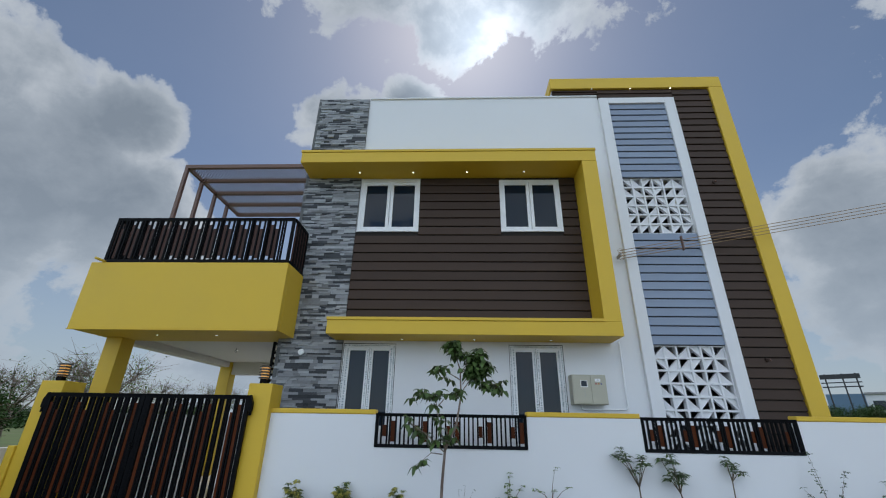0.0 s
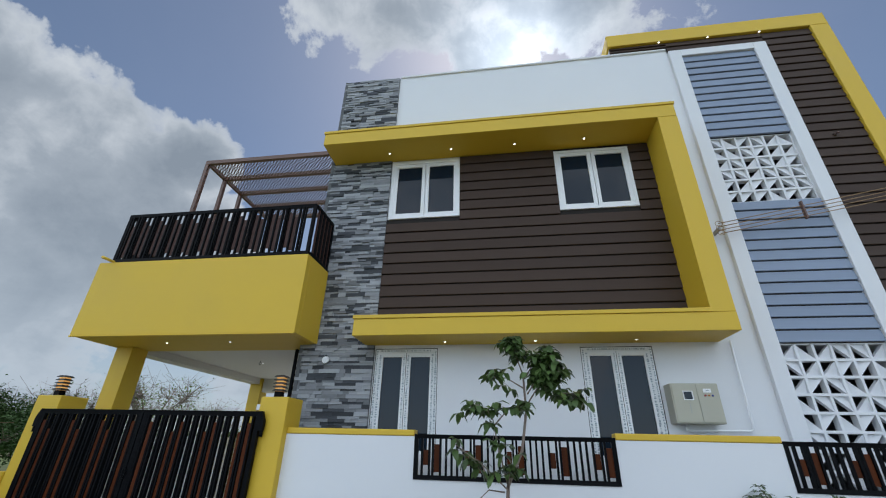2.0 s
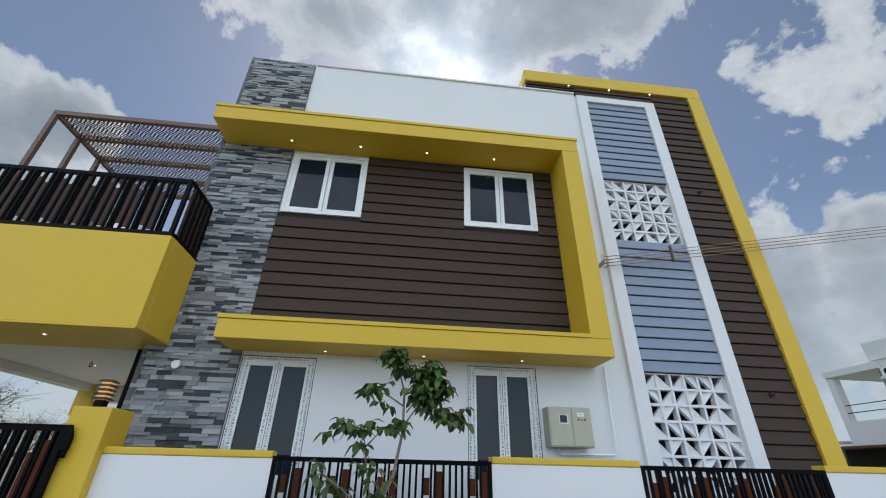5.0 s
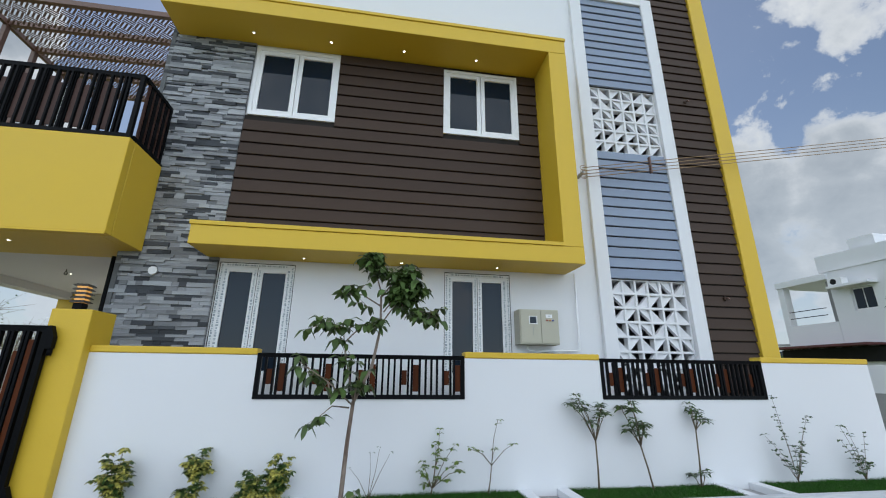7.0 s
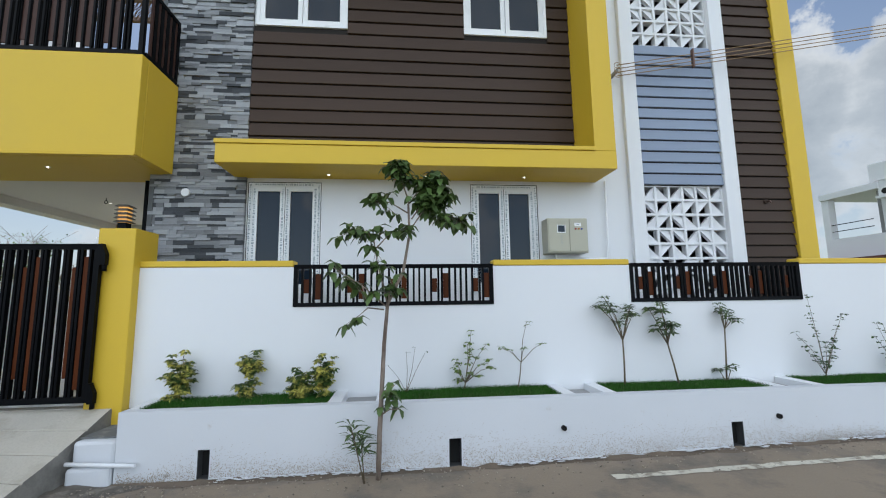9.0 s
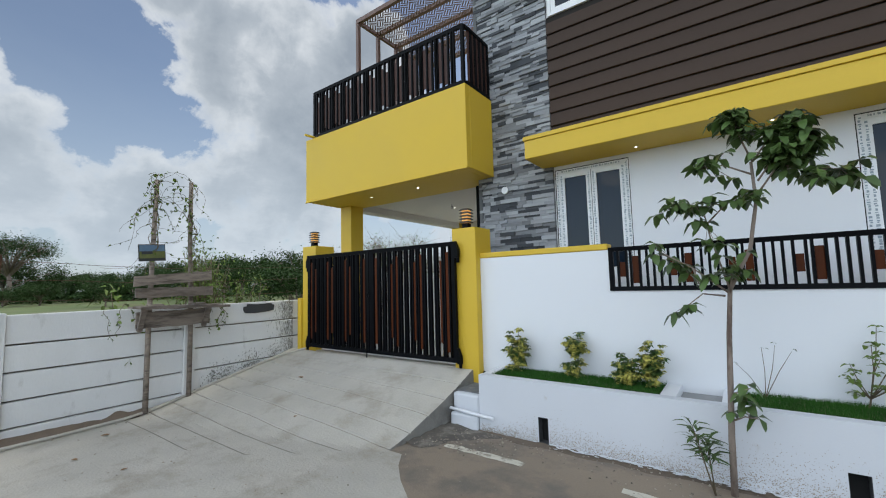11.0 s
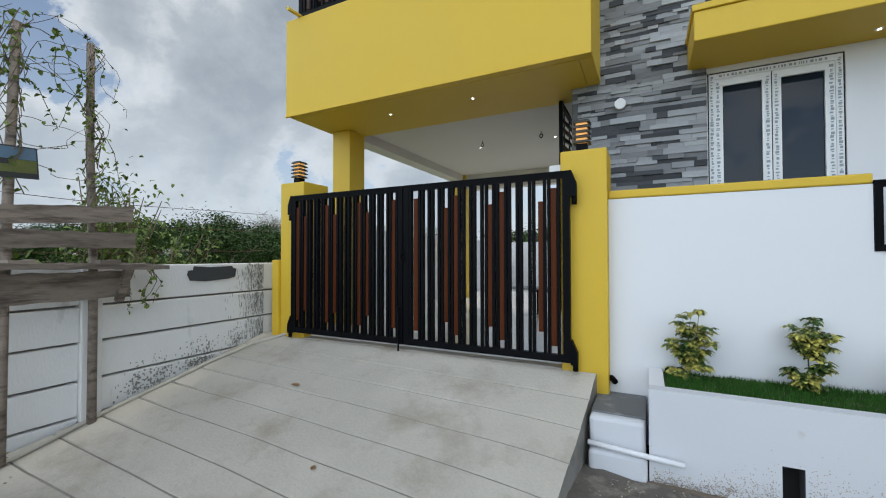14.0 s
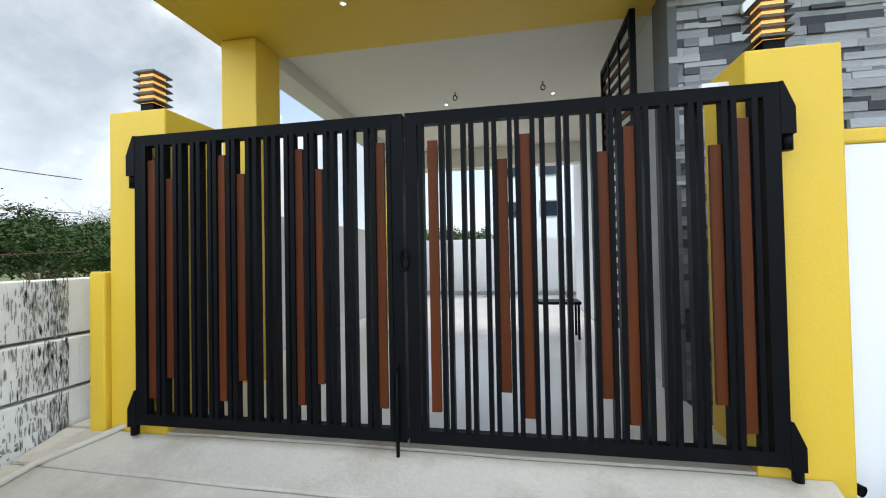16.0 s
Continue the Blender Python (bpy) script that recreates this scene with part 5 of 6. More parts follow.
planter_plant("oleander", 3.63, 6.48, "slim young oleander with a tuft of leaves", LEAF, (0.04, 0.62),
              [(0.0, 0.88), (0.14, 0.8), (0.22, 0.7), (0.05, 0.8), (0.1, 0.74), (0.0, 0.2), (-0.03, 0.12)], (0.09, 0.028), 10, 0.7, 3, 6, 0.2, 0.01)
planter_plant("young_shrub", 4.90, 6.48, "upright thin dark-leaved shrub with a tall shoot", DARKLEAF, (0.0, 0.06),
              [(-0.15, 0.98), (-0.28, 0.52), (-0.16, 0.72), (0.24, 0.76), (0.18, 0.42), (-0.03, 0.42), (0.07, 0.26), (-0.06, 0.2), (-0.22, 0.35), (0.27, 0.6)], (0.045, 0.036), 11, 0.3, 7, 2, thick=0.006)
planter_plant("young_shrub", 5.85, 6.48, "small thin dark-leaved shrub", DARKLEAF, (0.0, 0.05),
              [(-0.22, 0.64), (-0.13, 0.62), (-0.2, 0.46), (-0.08, 0.34), (0.05, 0.28), (0.18, 0.2), (-0.16, 0.14), (0.1, 0.56)], (0.045, 0.034), 12, 0.3, 7, 2, thick=0.006)

# the sapling in front of the planter
sap = thing("young_tree", (-0.30, 5.85, 0), "slender young street tree with drooping green leaves", "tree")
r = random.Random(21)
TRUNK = [(-0.305, 5.85, -0.02), (-0.295, 5.85, 0.4), (-0.275, 5.83, 0.8), (-0.255, 5.82, 1.2), (-0.225, 5.80, 1.55), (-0.08, 5.78, 1.85), (-0.02, 5.77, 2.2), (-0.03, 5.77, 2.5)]
bm = bmesh.new()
tube(bm, TRUNK, 0.025, 12, 0.010)
part("trunk", bm, BARK, sap)
limbs, crown = bmesh.new(), bmesh.new()
BOUGHS = [((-0.225, 5.80, 1.55), (-0.32, 5.72, 1.95), (-0.36, 5.70, 2.24)), ((-0.228, 5.80, 1.52), (-0.45, 5.73, 1.72), (-0.76, 5.72, 1.92)), ((-0.35, 5.70, 2.12), (-0.48, 5.68, 2.24), (-0.62, 5.66, 2.18)),
         ((-0.34, 5.71, 2.05), (-0.2, 5.70, 2.2), (-0.06, 5.68, 2.2)), ((-0.01, 5.77, 2.25), (0.15, 5.72, 2.48), (0.36, 5.70, 2.6)), ((-0.02, 5.77, 2.4), (-0.2, 5.73, 2.5), (-0.42, 5.71, 2.5)),
         ((-0.02, 5.77, 2.5), (-0.10, 5.75, 2.75), (-0.13, 5.75, 2.93)), ((-0.02, 5.77, 2.5), (0.12, 5.76, 2.7), (0.26, 5.78, 2.76)), ((0.12, 5.73, 2.44), (0.34, 5.72, 2.36), (0.53, 5.72, 2.34)),
         ((-0.26, 5.82, 1.50), (-0.4, 5.75, 1.52), (-0.54, 5.74, 1.4)), ((-0.277, 5.83, 0.75), (-0.22, 5.74, 0.80), (-0.15, 5.72, 0.84)), ((-0.287, 5.84, 0.55), (-0.2, 5.76, 0.62), (-0.12, 5.74, 0.62)), ((-0.228, 5.80, 1.5), (-0.2, 5.72, 1.7), (-0.12, 5.70, 1.8)),
         ((0.0, 5.77, 2.35), (0.12, 5.74, 2.52), (0.2, 5.74, 2.55)), ((-0.45, 5.73, 1.72), (-0.42, 5.72, 1.6), (-0.34, 5.71, 1.62))]
COUNT = (10, 7, 11, 10, 30, 9, 26, 26, 15, 3, 3, 3, 8, 26, 2)
for (a, b, c), n in zip(BOUGHS, COUNT):
    tube(limbs, [a, b, c], 0.008, 6, 0.003)
    a, b, c = Vector(a), Vector(b), Vector(c)
    for k in range(n):
        f = r.uniform(0.4, 1.05)
        q = (a.lerp(b, f * 2) if f < 0.5 else b.lerp(c, f * 2 - 1)) + Vector((r.gauss(0, 0.05), r.gauss(0, 0.06), r.gauss(0, 0.045)))
        th = r.uniform(0, 6.28)
        tube(limbs, [b.lerp(c, 0.6 * f), q], 0.0025, 4)
        for s in range(4):
            add_leaf(crown, q, (math.cos(th + s * 1.6), math.sin(th + s * 1.6), r.uniform(-1.0, 0.15)), r.uniform(0.08, 0.13), r.uniform(0.05, 0.07), 0.45, r.uniform(-0.6, 0.6))
part("branch", limbs, BARK, sap)["kind"] = "stuff"
part("foliage", crown, LEAF, sap)["kind"] = "stuff"


def ground_oleander(x, y, h, seed, label):
    r2 = random.Random(seed)
    o = thing("oleander_seedling", (x, y, 0), label, "plant")
    st, lv = bmesh.new(), bmesh.new()
    for s in range(2):
        tip = Vector((x + r2.uniform(-0.12, 0.12), y + r2.uniform(-0.06, 0.06), h * (1 - 0.25 * s)))
        tube(st, [(x, y, -0.01), tip], 0.007, 6, 0.004)
        for k in range(6):
            whorl(lv, Vector((x, y, 0)).lerp(tip, 0.55 + 0.09 * k), 5, 0.17, 0.026, r2, 0.5, 0.5)
    part("stem", st, STEM, o)
    part("foliage", lv, LEAF, o)["kind"] = "stuff"


ground_oleander(-0.42, 5.78, 0.5, 31, "small oleander seedling beside the young tree")
ground_oleander(-6.72, 2.42, 0.75, 32, "oleander seedling at the foot of the wall")

# creeper on the shelf posts
vine = thing("creeper", (-6.72, 4.4, 1.45), "leafy green creeper tangled round the wooden posts", "creeper")
r = random.Random(5)
vs_, vl = bmesh.new(), bmesh.new()
for s in range(34):
    if s < 12:
        y0 = 4.18 if s % 2 else 4.66
        pts, z = [], r.uniform(1.6, 2.6)
        for k in range(7):
            pts.append((-6.70 + 0.07 * math.cos(k * 1.9 + s), y0 + 0.07 * math.sin(k * 1.9 + s), z))
            z = min(3.3, z + r.uniform(0.1, 0.28))
    elif s < 26:
        p = Vector((-6.72, r.choice((4.19, 4.66, 4.4)), r.uniform(2.7, 3.28)))
        pts = [tuple(p)]
        d = Vector((r.uniform(-0.3, 0.3), r.uniform(-1, 1), 0.2))
        for k in range(6):
            p = p + d * r.uniform(0.06, 0.12)
            d = d * 0.8 + Vector((r.uniform(-0.2, 0.2), r.uniform(-0.25, 0.25), -0.35))
            pts.append(tuple(p))
    else:
        p = Vector((-6.78, r.choice((3.9, 5.05, 5.2, 5.0, 3.7)), 1.5))
        pts = [tuple(p)]
        for k in range(5):
            p = p + Vector((0.02 if k < 2 else 0, r.uniform(-0.07, 0.07), -r.uniform(0.05, 0.12)))
            pts.append((max(p.x, -6.86), p.y, p.z))
    tube(vs_, pts, 0.004, 5, 0.002)
    for a, b in zip(pts, pts[1:]):
        for k in range(3):
            if r.random() < 0.62:
                q = Vector(a).lerp(Vector(b), r.random())
                add_leaf(vl, q, (r.uniform(-1, 1), r.uniform(-1, 1), r.uniform(-0.8, 0.3)), r.uniform(0.025, 0.055), r.uniform(0.025, 0.046), 0.5, r.uniform(-1, 1))
for s in range(22):
    z = r.uniform(2.05, 3.2)
    a, b = Vector((-6.70, 4.18, z)), Vector((-6.72, 4.66, min(3.25, z + r.uniform(-0.5, 0.5))))
    if s > 10:
        b = Vector((-6.72 + r.uniform(-0.1, 0.1), r.choice((3.78, 3.95, 4.9, 5.05)) + r.uniform(-0.12, 0.12), z - r.uniform(0.3, 1.0)))
        a = a if b.y < 4.2 else Vector((-6.72, 4.66, z))
    sag = r.uniform(-0.25, 0.3)
    pts = [a.lerp(b, k / 9) + Vector((0.05 * math.sin(k * 1.3 + s), 0.05 * math.sin(k * 0.9 + 2 * s), sag * (k / 9) * (1 - k / 9) * 3)) for k in range(10)]
    tube(vs_, pts, 0.003, 4, 0.0018)
    for k in range(9):
        if r.random() < 0.45:
            add_leaf(vl, pts[k], (r.uniform(-1, 1), r.uniform(-1, 1), r.uniform(-0.8, 0.3)), r.uniform(0.02, 0.045), r.uniform(0.02, 0.036), 0.5, r.uniform(-1, 1))
part("stem", vs_, STEM, vine)
part("foliage", vl, LEAF2, vine)["kind"] = "stuff"


def bush(x, y, w, h, n, material, seed, label, size=0.1):
    r2 = random.Random(seed)
    b = thing("bush", (x, y, -0.03), label, "bush", "bushes behind the wall")
    st, lv = bmesh.new(), bmesh.new()
    for s in range(max(6, n // 60)):
        tip = Vector((x + r2.gauss(0, w * 0.45), y + r2.gauss(0, w * 0.45), h * r2.uniform(0.5, 1.05)))
        base = Vector((x + r2.gauss(0, w * 0.15), y + r2.gauss(0, w * 0.15), -0.03))
        mid = base.lerp(tip, 0.55) + Vector((r2.gauss(0, 0.1), r2.gauss(0, 0.1), 0.1))
        tube(st, [base, mid, tip], 0.014, 5, 0.004)
        for k in range(60):
            f = r2.random() ** 0.6
            q = (base.lerp(mid, f * 2) if f < 0.5 else mid.lerp(tip, f * 2 - 1)) + Vector((r2.gauss(0, 0.12 * w), r2.gauss(0, 0.12 * w), r2.gauss(0, 0.1 * h)))
            if q.z < 0.05:
                continue
            add_leaf(lv, q, (r2.uniform(-1, 1), r2.uniform(-1, 1), r2.uniform(-0.8, 0.4)), size * r2.uniform(0.7, 1.4), size * 0.5, 0.5, r2.uniform(-1, 1))
    part("stem", st, STEM, b)
    part("foliage", lv, material, b)["kind"] = "stuff"


bush(-7.6, 5.2, 0.5, 2.2, 2400, LEAF2, 41, "straggly yellow-green wild shrub", 0.062)
bush(-8.0, 5.9, 0.6, 1.8, 1400, LEAF2, 42, "straggly yellow-green wild shrub", 0.062)
bush(-7.5, 4.1, 0.5, 1.75, 500, LEAF2, 43, "thin wild shrub against the wall")
bush(-10.0, 6.6, 0.8, 1.25, 500, DARKLEAF, 44, "dark green wild shrub")
bush(-7.4, 2.0, 0.5, 1.6, 240, LEAF2, 45, "thin wild shrub against the wall")


def field_tree(seed, h, spread, n, size, material, bare=False):
    """A tree at the origin: tapered trunk, limbs that fork, and leaf clumps with gaps."""
    r2 = random.Random(seed)
    t = thing("field_tree", (0, 0, 0), "leafless grey tree at the field's edge" if bare else "broad dark green tree at the field's edge", "tree", "field trees")
    st, lv = bmesh.new(), bmesh.new()
    tube(st, [(0, 0, -0.05), (0.05 * h * r2.uniform(-1, 1), 0, 0.2 * h), (0.05 * h * r2.uniform(-1, 1), 0.03 * h, 0.45 * h)], 0.03 * h, 8, 0.016 * h)
    for s in range(13):
        a = s * 2.4 + r2.uniform(-0.4, 0.4)
        z0 = h * r2.uniform(0.18, 0.45)
        tip = Vector((math.cos(a) * spread * r2.uniform(0.4, 1.0), math.sin(a) * spread * r2.uniform(0.4, 1.0), h * r2.uniform(0.55, 0.98)))
        base = Vector((0, 0, z0))
        mid = base.lerp(tip, 0.5) + Vector((0, 0, 0.06 * h))
        tube(st, [base, mid, tip], 0.011 * h, 6, 0.003 * h)
        for q in range(5 if not bare else 14):
            c = mid.lerp(tip, r2.uniform(0.1, 1.1)) + Vector((r2.gauss(0, spread * 0.16), r2.gauss(0, spread * 0.16), r2.gauss(0, h * 0.07)))
            tube(st, [mid.lerp(tip, 0.5), c], 0.004 * h, 4, 0.0015 * h)
            if bare:
                for k in range(3):
                    tube(st, [c, c + Vector((r2.gauss(0, 0.09 * h), r2.gauss(0, 0.09 * h), abs(r2.gauss(0, 0.09 * h))))], 0.0022 * h, 3, 0.001 * h)
            rad = spread * r2.uniform(0.16, 0.3)
            for k in range(n):
                d = Vector((r2.gauss(0, 1), r2.gauss(0, 1), r2.gauss(0, 0.7))) * rad * 0.55
                if (c + d).z > 0.1 * h:
                    add_leaf(lv, c + d, (r2.uniform(-1, 1), r2.uniform(-1, 1), r2.uniform(-0.6, 0.4)), size * r2.uniform(0.7, 1.4), size * 0.6, 0.4, r2.uniform(-1, 1))
    part("trunk", st, BARK, t)
    part("foliage", lv, material, t)["kind"] = "stuff"
    return t


VARIANTS = [field_tree(61, 5.5, 3.6, 120, 0.17, DARKLEAF), field_tree(62, 4.2, 2.6, 110, 0.16, DARKLEAF), field_tree(63, 3.4, 3.0, 110, 0.15, DARKLEAF), field_tree(64, 5.5, 3.0, 5, 0.13, LEAF2, True)]
SPOTS = [(-83, 40, 0, 1.05), (-91, 44, 1, 1.0), (-98, 46, 0, 0.8), (-105, 44, 1, 1.0), (-78, 46, 1, 0.85), (-74, 48, 2, 0.9), (-71, 42, 1, 0.7), (-68, 46, 2, 1.0), (-65, 40, 3, 0.7), (-63, 44, 2, 1.0), (-60, 38, 1, 0.9), (-62, 26, 1, 0.75), (-66, 30, 2, 0.8),
         (-48, 38, 3, 0.9), (-42, 32, 3, 1.0), (-36, 44, 3, 0.9), (-53, 40, 3, 0.85), (-87, 50, 2, 1.2), (-94, 52, 2, 1.2), (-80, 52, 2, 1.2), (-70, 52, 1, 1.1), (-64, 54, 0, 0.9), (-17, 34, 1, 0.9), (-14, 30, 0, 0.7), (-9, 40, 1, 1.0)]
NEAR = [(-85.5, 31, 1, 0.42), (-83, 30, 2, 0.5), (-80.5, 31, 1, 0.46), (-54.3, 36, 0, 0.95), (-76.5, 36, 1, 0.75), (-73, 36, 2, 0.7)]
UX, UY = -95.4, 13.7
HEDGE_FROM = len(SPOTS)
for k in range(40):
    SPOTS.append((-112 + 2.1 * k + rng.uniform(-0.9, 0.9), rng.uniform(36, 50), rng.choice((1, 2, 2)), rng.uniform(0.3, 0.62)))
SPOTS += [(-54.5, 21, 1, 0.72), *NEAR]
for n_, (az, dist, v, sc) in enumerate(SPOTS):
    k_hedge = HEDGE_FROM <= n_ < HEDGE_FROM + 40
    if az < -58 or k_hedge:
        dist, sc = dist * 2.8, sc * (1.84 if az < -76 and not k_hedge else 2.4)
    x, y = -1 + dist * math.sin(radians(az)), 2 + dist * math.cos(radians(az))
    o = copy_thing(VARIANTS[v], Matrix.Translation((x, y, -0.03)) @ Matrix.Rotation(az * 1.7, 4, "Z"))
    o.scale = (sc * 1.15, sc * 1.15, sc * (0.9 if v != 3 else 1.0))
    for c in o.children:
        c.matrix_parent_inverse = Matrix.Identity(4)
for v, (x, y) in zip(VARIANTS, ((-58, 30), (-52, 42), (-62, 18), (-28, 50))):
    v.location = (x, y, -0.03)

r = random.Random(91)
rain = thing("rain_tree", (UX, UY, -0.03), "wide flat-topped umbrella-shaped tree in the far field", "tree")
st, lv = bmesh.new(), bmesh.new()
tube(st, [(UX, UY, -0.05), (UX + 0.3, UY + 0.5, 2.6), (UX + 0.2, UY + 0.3, 5.2)], 0.34, 8, 0.24)
for s in range(30):
    a, reach = s * 2.4 + r.uniform(-0.3, 0.3), 5.8 * math.sqrt((s + 0.7) / 30)
    base = Vector((UX + 0.2, UY + 0.3, r.uniform(4.4, 5.2)))
    tip = Vector((UX + reach * math.cos(a), UY + reach * math.sin(a), 10.7 - 0.06 * reach ** 2 + r.uniform(-0.7, 0.5)))
    mid = base.lerp(tip, 0.5) + Vector((0, 0, 0.12 * reach))
    tube(st, [base, mid, tip], 0.13, 6, 0.04)
    for q in range(6):
        c = mid.lerp(tip, r.uniform(0.5, 1.1)) + Vector((r.gauss(0, 0.9), r.gauss(0, 0.9), r.gauss(0, 0.45)))
        tube(st, [mid.lerp(tip, 0.5), c], 0.05, 4, 0.02)
        for k in range(40):
            d = Vector((r.gauss(0, 0.7), r.gauss(0, 0.7), r.gauss(0, 0.3)))
            add_leaf(lv, c + d, (r.uniform(-1, 1), r.uniform(-1, 1), r.uniform(-0.4, 0.4)), r.uniform(0.16, 0.34), 0.15, 0.3, r.uniform(-1, 1))
part("trunk", st, BARK, rain)
part("foliage", lv, DARKLEAF, rain)["kind"] = "stuff"

r = random.Random(77)
lv = bmesh.new()
for i in range(26000):
    a = radians(r.uniform(-116, -24))
    d = r.uniform(96, 132)
    top = 1.2 + 1.8 * noise.noise((math.degrees(a) * 0.22, 0.3, 0)) + 0.6 * noise.noise((math.degrees(a) * 0.9, 4, 0))
    add_leaf(lv, (-1 + d * math.sin(a), 2 + d * math.cos(a), r.random() ** 0.7 * max(0.5, top)), (r.uniform(-1, 1), r.uniform(-1, 1), r.uniform(-0.4, 0.6)), r.uniform(0.4, 0.9), 0.45, 0.3, r.uniform(-1, 1))
tagged(part("undergrowth", lv, DARKLEAF), "dense green undergrowth along the field's far edge", "undergrowth", kind="stuff")

# ---- neighbouring house ----
nb = thing("neighbour_house", (22.5, 17, 0), "white two-storey neighbouring house with an open balcony", "house")


def nbx(y, z):
    return 1.93 + (y - 1.93) * 1.406, 1.74 + (z - 1.74) * 1.406


def nbox(name, ya, yb, za, zb, x0, x1, m_, label=""):
    (y0, z0), (y1, z1) = nbx(ya, za), nbx(yb, zb)
    return box(name, (x0, x1, y0, y1, z0, z1), m_, nb, 0, label)


bm = bmesh.new()
(ya, za), (yb, zb) = nbx(12.7, 3.97), nbx(13.38, 4.75)
y0, y1 = nbx(6.0, 0)[0], nbx(13.97, 0)[0]
z1 = nbx(0, 5.45)[1]
for d in ((y0, ya, 0, z1), (yb, y1, 0, z1), (ya, yb, 0, za), (ya, yb, zb, z1)):
    add_box(bm, 22.5, 22.75, *d)
part("wall", bm, WHITE, nb)
nbox("back_block", 6.0, 13.97, 0.6, 5.45, 22.76, 32.0, WHITE)
nbox("roof_edge", 6.0, 14.0, 5.452, 5.5, 22.42, 32.0, WHITE)
nbox("parapet", 6.0, 14.0, 5.502, 6.05, 22.5, 22.7, WHITE)
nbox("parapet_block", 13.4, 14.35, 5.502, 6.12, 22.71, 24.5, WHITE)
nbox("parapet_block", 12.4, 13.2, 5.502, 6.45, 22.8, 25.0, WHITE)
nbox("balcony_slab", 13.98, 15.95, 5.2, 5.42, 22.4, 26.5, WHITE)
nbox("balcony_post", 15.7, 15.94, 3.69, 5.19, 22.5, 22.9, WHITE)
nbox("balcony_wall", 13.98, 15.94, 2.87, 3.68, 22.5, 22.65, WHITE)
nbox("balcony_back", 13.98, 14.3, 2.87, 5.19, 22.9, 26.4, GREYWALL)
nbox("balcony_floor", 13.98, 15.94, 2.6, 2.86, 22.5, 26.4, WHITE)
for z in (3.95, 4.2):
    nbox("balcony_rail", 14.31, 15.69, z, z + 0.025, 22.55, 22.58, BLACK)
nbox("window", 12.71, 13.37, 3.98, 4.74, 22.62, 22.66, UPVC)
for a, b in ((12.75, 13.02), (13.06, 13.33)):
    nbox("window_pane", a, b, 4.03, 4.69, 22.6, 22.619, GLASS)
nbox("window_shade", 12.5, 13.8, 4.78, 4.86, 21.9, 22.498, WHITE)
nbox("ac_unit", 13.3, 13.75, 4.87, 5.12, 22.0, 22.4, UPVC, "white air-conditioner outdoor unit")
bm = bmesh.new()
yy, zz = nbx(13.56, 4.995)
cyl_between(bm, (21.99, yy, zz), (22.0, yy, zz), 0.14, n=20)
part("ac_fan", bm, HOLE, nb)
for i in range(13):
    ya_ = 16.2 - 0.27 * i
    nbox("roof_tile", ya_ - 0.262, ya_, 2.80 + 0.006 * (i % 2), 2.87, 21.3, 22.49, TILE)
# a near-black slab paints the deep shade under the tiled roof
nbox("porch_void", 10.0, 16.2, 2.3, 2.79, 22.3, 22.49, HOLE)
yard = thing("neighbour_yard_wall", (9.1, 8, 0), "neighbour's yard wall of grey blocks with a sheet and white band", "wall")
box("white_band", (9.0, 9.15, 5.6, 14, 1.54, 2.02), WHITE, yard)
box("sheet", (8.97, 9.0, 5.6, 14, 1.12, 1.535), GREYWALL, yard, 0)
for j in range(5):
    for i in range(20):
        y0 = 5.6 + 0.42 * i - 0.21 * (j % 2)
        box("block", (9.0, 9.15, y0, y0 + 0.41, 0.222 * j, 0.222 * j + 0.214), GREYWALL, yard, 0.006)
street_tree = copy_thing(VARIANTS[1], Matrix.Translation((14.2, 9.4, -0.03)))
street_tree.scale = (0.52, 0.52, 1.0)
for c in street_tree.children:
    c.matrix_parent_inverse = Matrix.Identity(4)
tagged(street_tree, "leafy green tree beside the neighbouring house", "tree")

def far_at(az, dist):
    return dist * math.sin(radians(az)), dist * math.cos(radians(az))


depot = thing("far_building", (*far_at(43, 124), 0), "long low white and blue industrial building far off", "building")
DM = Matrix.Translation((*far_at(43, 124), 0)) @ Matrix.Rotation(radians(-43), 4, "Z")
for nm, d, m_ in (("wall", (-1.5, 22, 0, 12, -0.03, 8.6), WHITE), ("blue_cladding", (-7.5, -1.52, -0.4, 12, -0.03, 8.8), SIGNBLUE), ("roof_edge", (-1.5, 22, -0.4, 12, 8.62, 9.0), GREYWALL)):
    bm = bmesh.new()
    add_box(bm, *d, DM)
    part(nm, bm, m_, depot)
for k in range(7):
    bm = bmesh.new()
    add_box(bm, -0.6 + 3.2 * k, 1.2 + 3.2 * k, -0.08, -0.005, 5.6, 7.4, DM)
    part("window", bm, GLASS, depot)
hoarding = thing("hoarding", (*far_at(41, 116), 0), "tall steel frame of an empty roadside hoarding", "hoarding")
HM = Matrix.Translation((*far_at(41, 116), 0)) @ Matrix.Rotation(radians(-41), 4, "Z")
for x in (-2.2, 0.4, 2.4):
    bm = bmesh.new()
    add_box(bm, x - 0.12, x + 0.12, -0.12, 0.12, -0.03, 12.2, HM)
    part("post", bm, PATCH, hoarding)
for z, h in ((9.6, 0.2), (10.4, 0.2), (11.2, 0.9)):
    bm = bmesh.new()
    add_box(bm, -3.0, 3.0, -0.28, -0.125, z, z + h, HM)
    part("rail", bm, PATCH, hoarding)
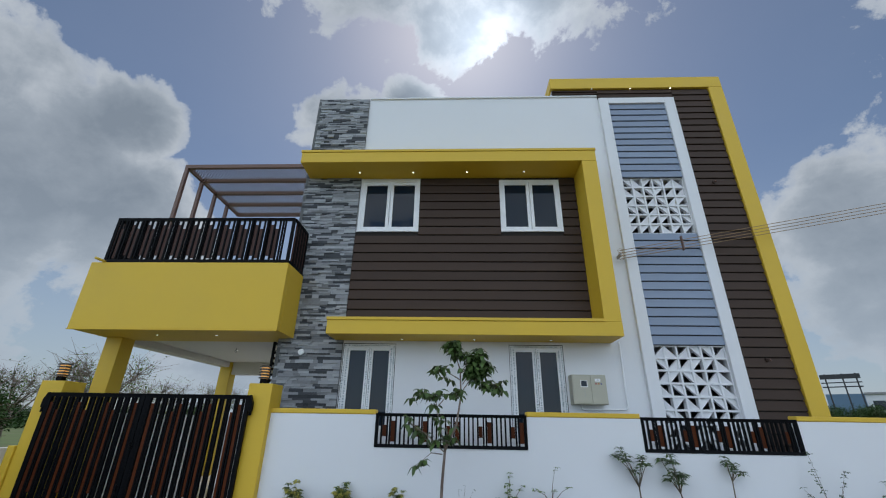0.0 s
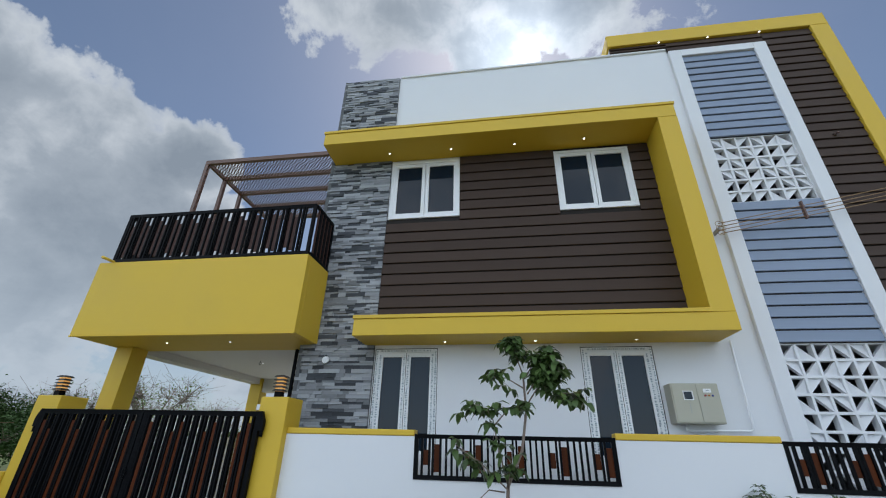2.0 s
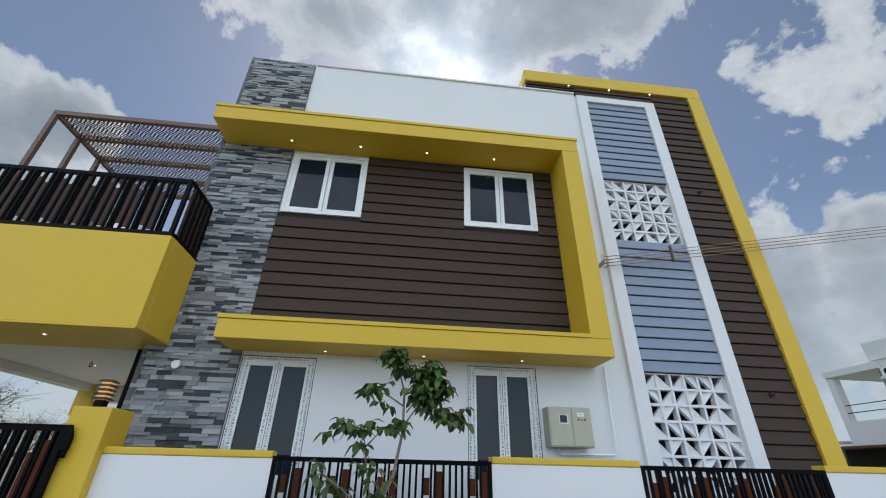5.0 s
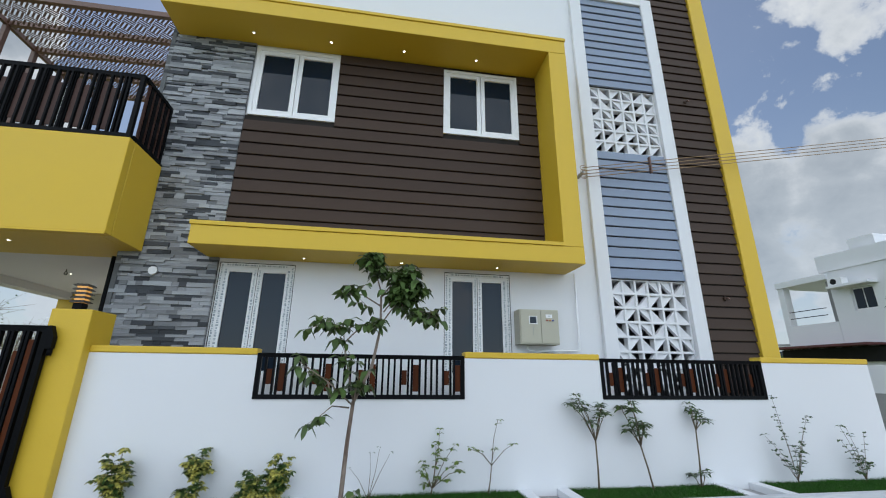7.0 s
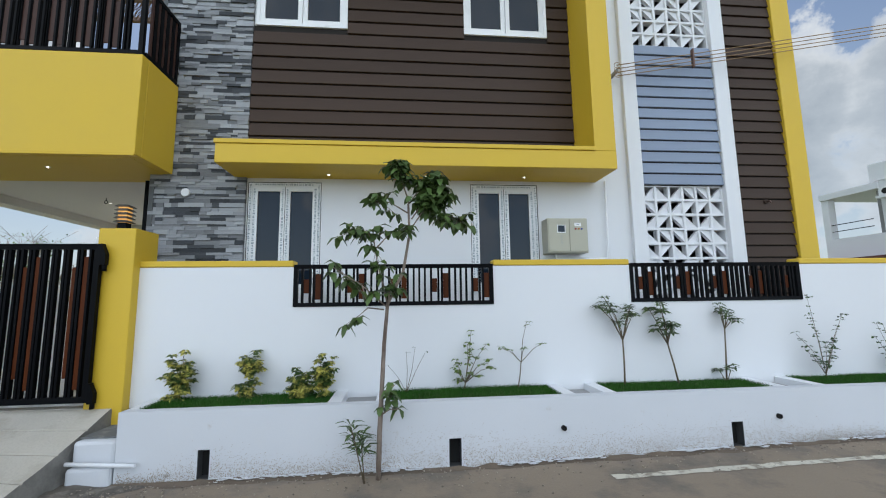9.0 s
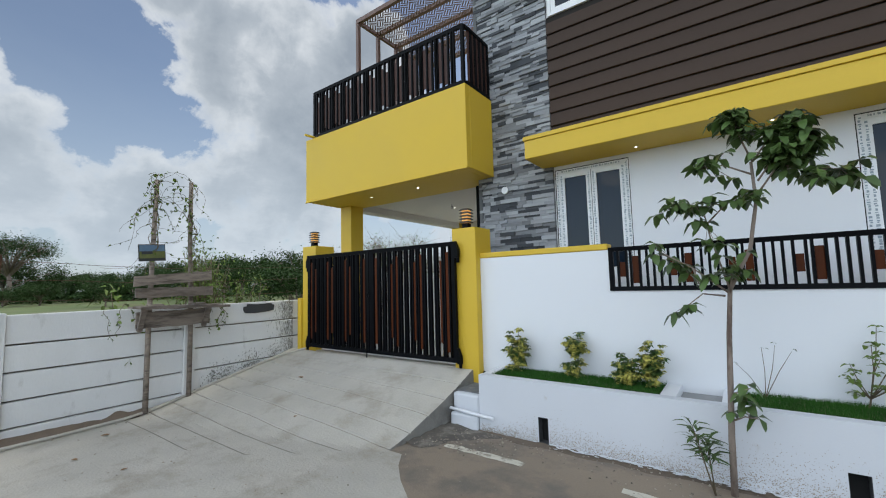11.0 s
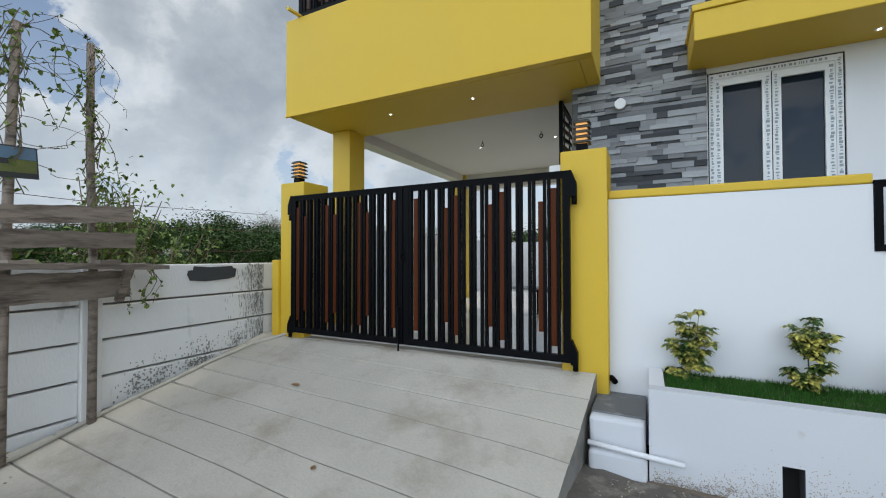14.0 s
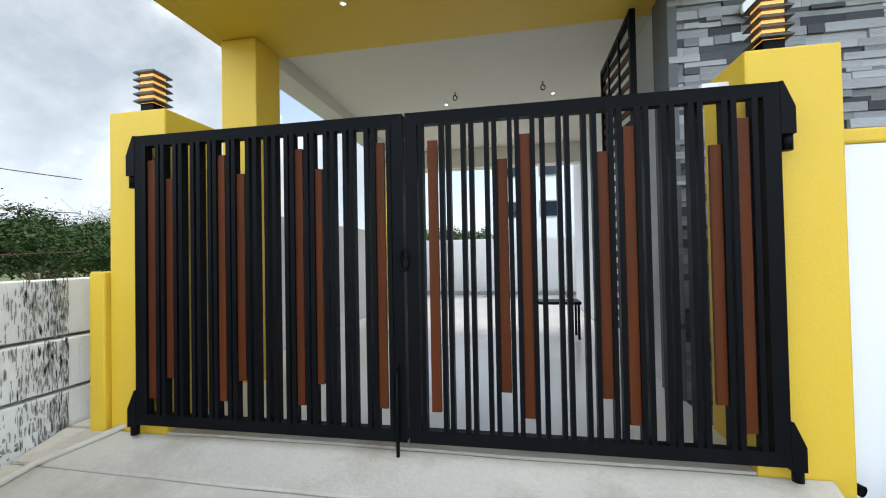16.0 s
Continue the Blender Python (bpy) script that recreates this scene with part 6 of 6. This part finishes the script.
for k in range(9):
    o = copy_thing(VARIANTS[(1, 2, 1)[k % 3]], Matrix.Translation((*far_at(38.5 + 1.6 * k, 92 + 5 * (k % 3)), -0.03)) @ Matrix.Rotation(k * 2.1, 4, "Z"))
    o.scale = (1.3, 1.3, (1.25, 1.5, 1.1)[k % 3])
    for c in o.children:
        c.matrix_parent_inverse = Matrix.Identity(4)

rear = thing("rear_house", (-6, 34, 0), "plain white apartment house behind the yard", "house")
bm = bmesh.new()
add_box(bm, -6.4, 2.0, 34, 42, -0.03, 9)
part("wall", bm, WHITE, rear)
for i in range(3):
    for j in range(3):
        x = -5.3 + 2.6 * i
        w_ = part("window", frame_mesh(x, x + 1.3, 1.2 + 2.9 * j, 2.4 + 2.9 * j, 33.93, 33.998, 0.08), GREYWALL, rear)
        box("pane", (x + 0.08, x + 1.22, 33.96, 33.99, 1.28 + 2.9 * j, 2.32 + 2.9 * j), GLASS, w_, 0)

# ---- ledge stones ----
clad = part("stone_cladding", strip_mesh(-3.24, -2.121, 0.3, 8.79, ()), MORTAR, house, "grey ledge-stone cladding")
box("cladding_edge", (-3.30, -3.242, FY - 0.03, FY + 0.25, 0.3, 8.79), MORTAR, house, 0.004)
far, far_dark = bmesh.new(), bmesh.new()
z = 0.3
LENGTHS = (0.09, 0.13, 0.18, 0.24, 0.32)
protos = {}
while z < 8.785:
    h = min(rng.choice((0.028, 0.034, 0.044, 0.056)), 8.79 - z)
    x = -3.295
    while x < -2.125:
        w = rng.choice(LENGTHS)
        if x + w > -2.19:
            w = -2.123 - x
        d = rng.choice((0.012, 0.02, 0.028, 0.034))
        dark = rng.random() < 0.24
        if 2.0 < z < 4.35 and len(clad.children) < 300:
            key = (round(w, 3), round(h, 3), d, dark)
            if key not in protos:
                q = bmesh.new()
                add_box(q, 0.0008, w - 0.0008, -d, 0.004, 0.0008, h - 0.0008)
                for v in q.verts:
                    if v.co.y < 0:
                        v.co.y += rng.uniform(-0.003, 0.003)
                me = bpy.data.meshes.new("stone")
                q.to_mesh(me)
                q.free()
                me.materials.append(STONE_DARK if dark else STONE)
                protos[key] = me
            o = part("stone", protos[key], STONE, clad)
            o.matrix_basis = Matrix.Translation((x, FY, z))
        else:
            add_box(far_dark if dark else far, x + 0.0008, x + w - 0.0008, FY - d, FY + 0.004, z + 0.0008, z + h - 0.0008)
        x += w
    z += h
part("ledge_stone", far, STONE_FAR, clad)["kind"] = "stuff"
part("ledge_stone", far_dark, STONE_DARK_FAR, clad)["kind"] = "stuff"
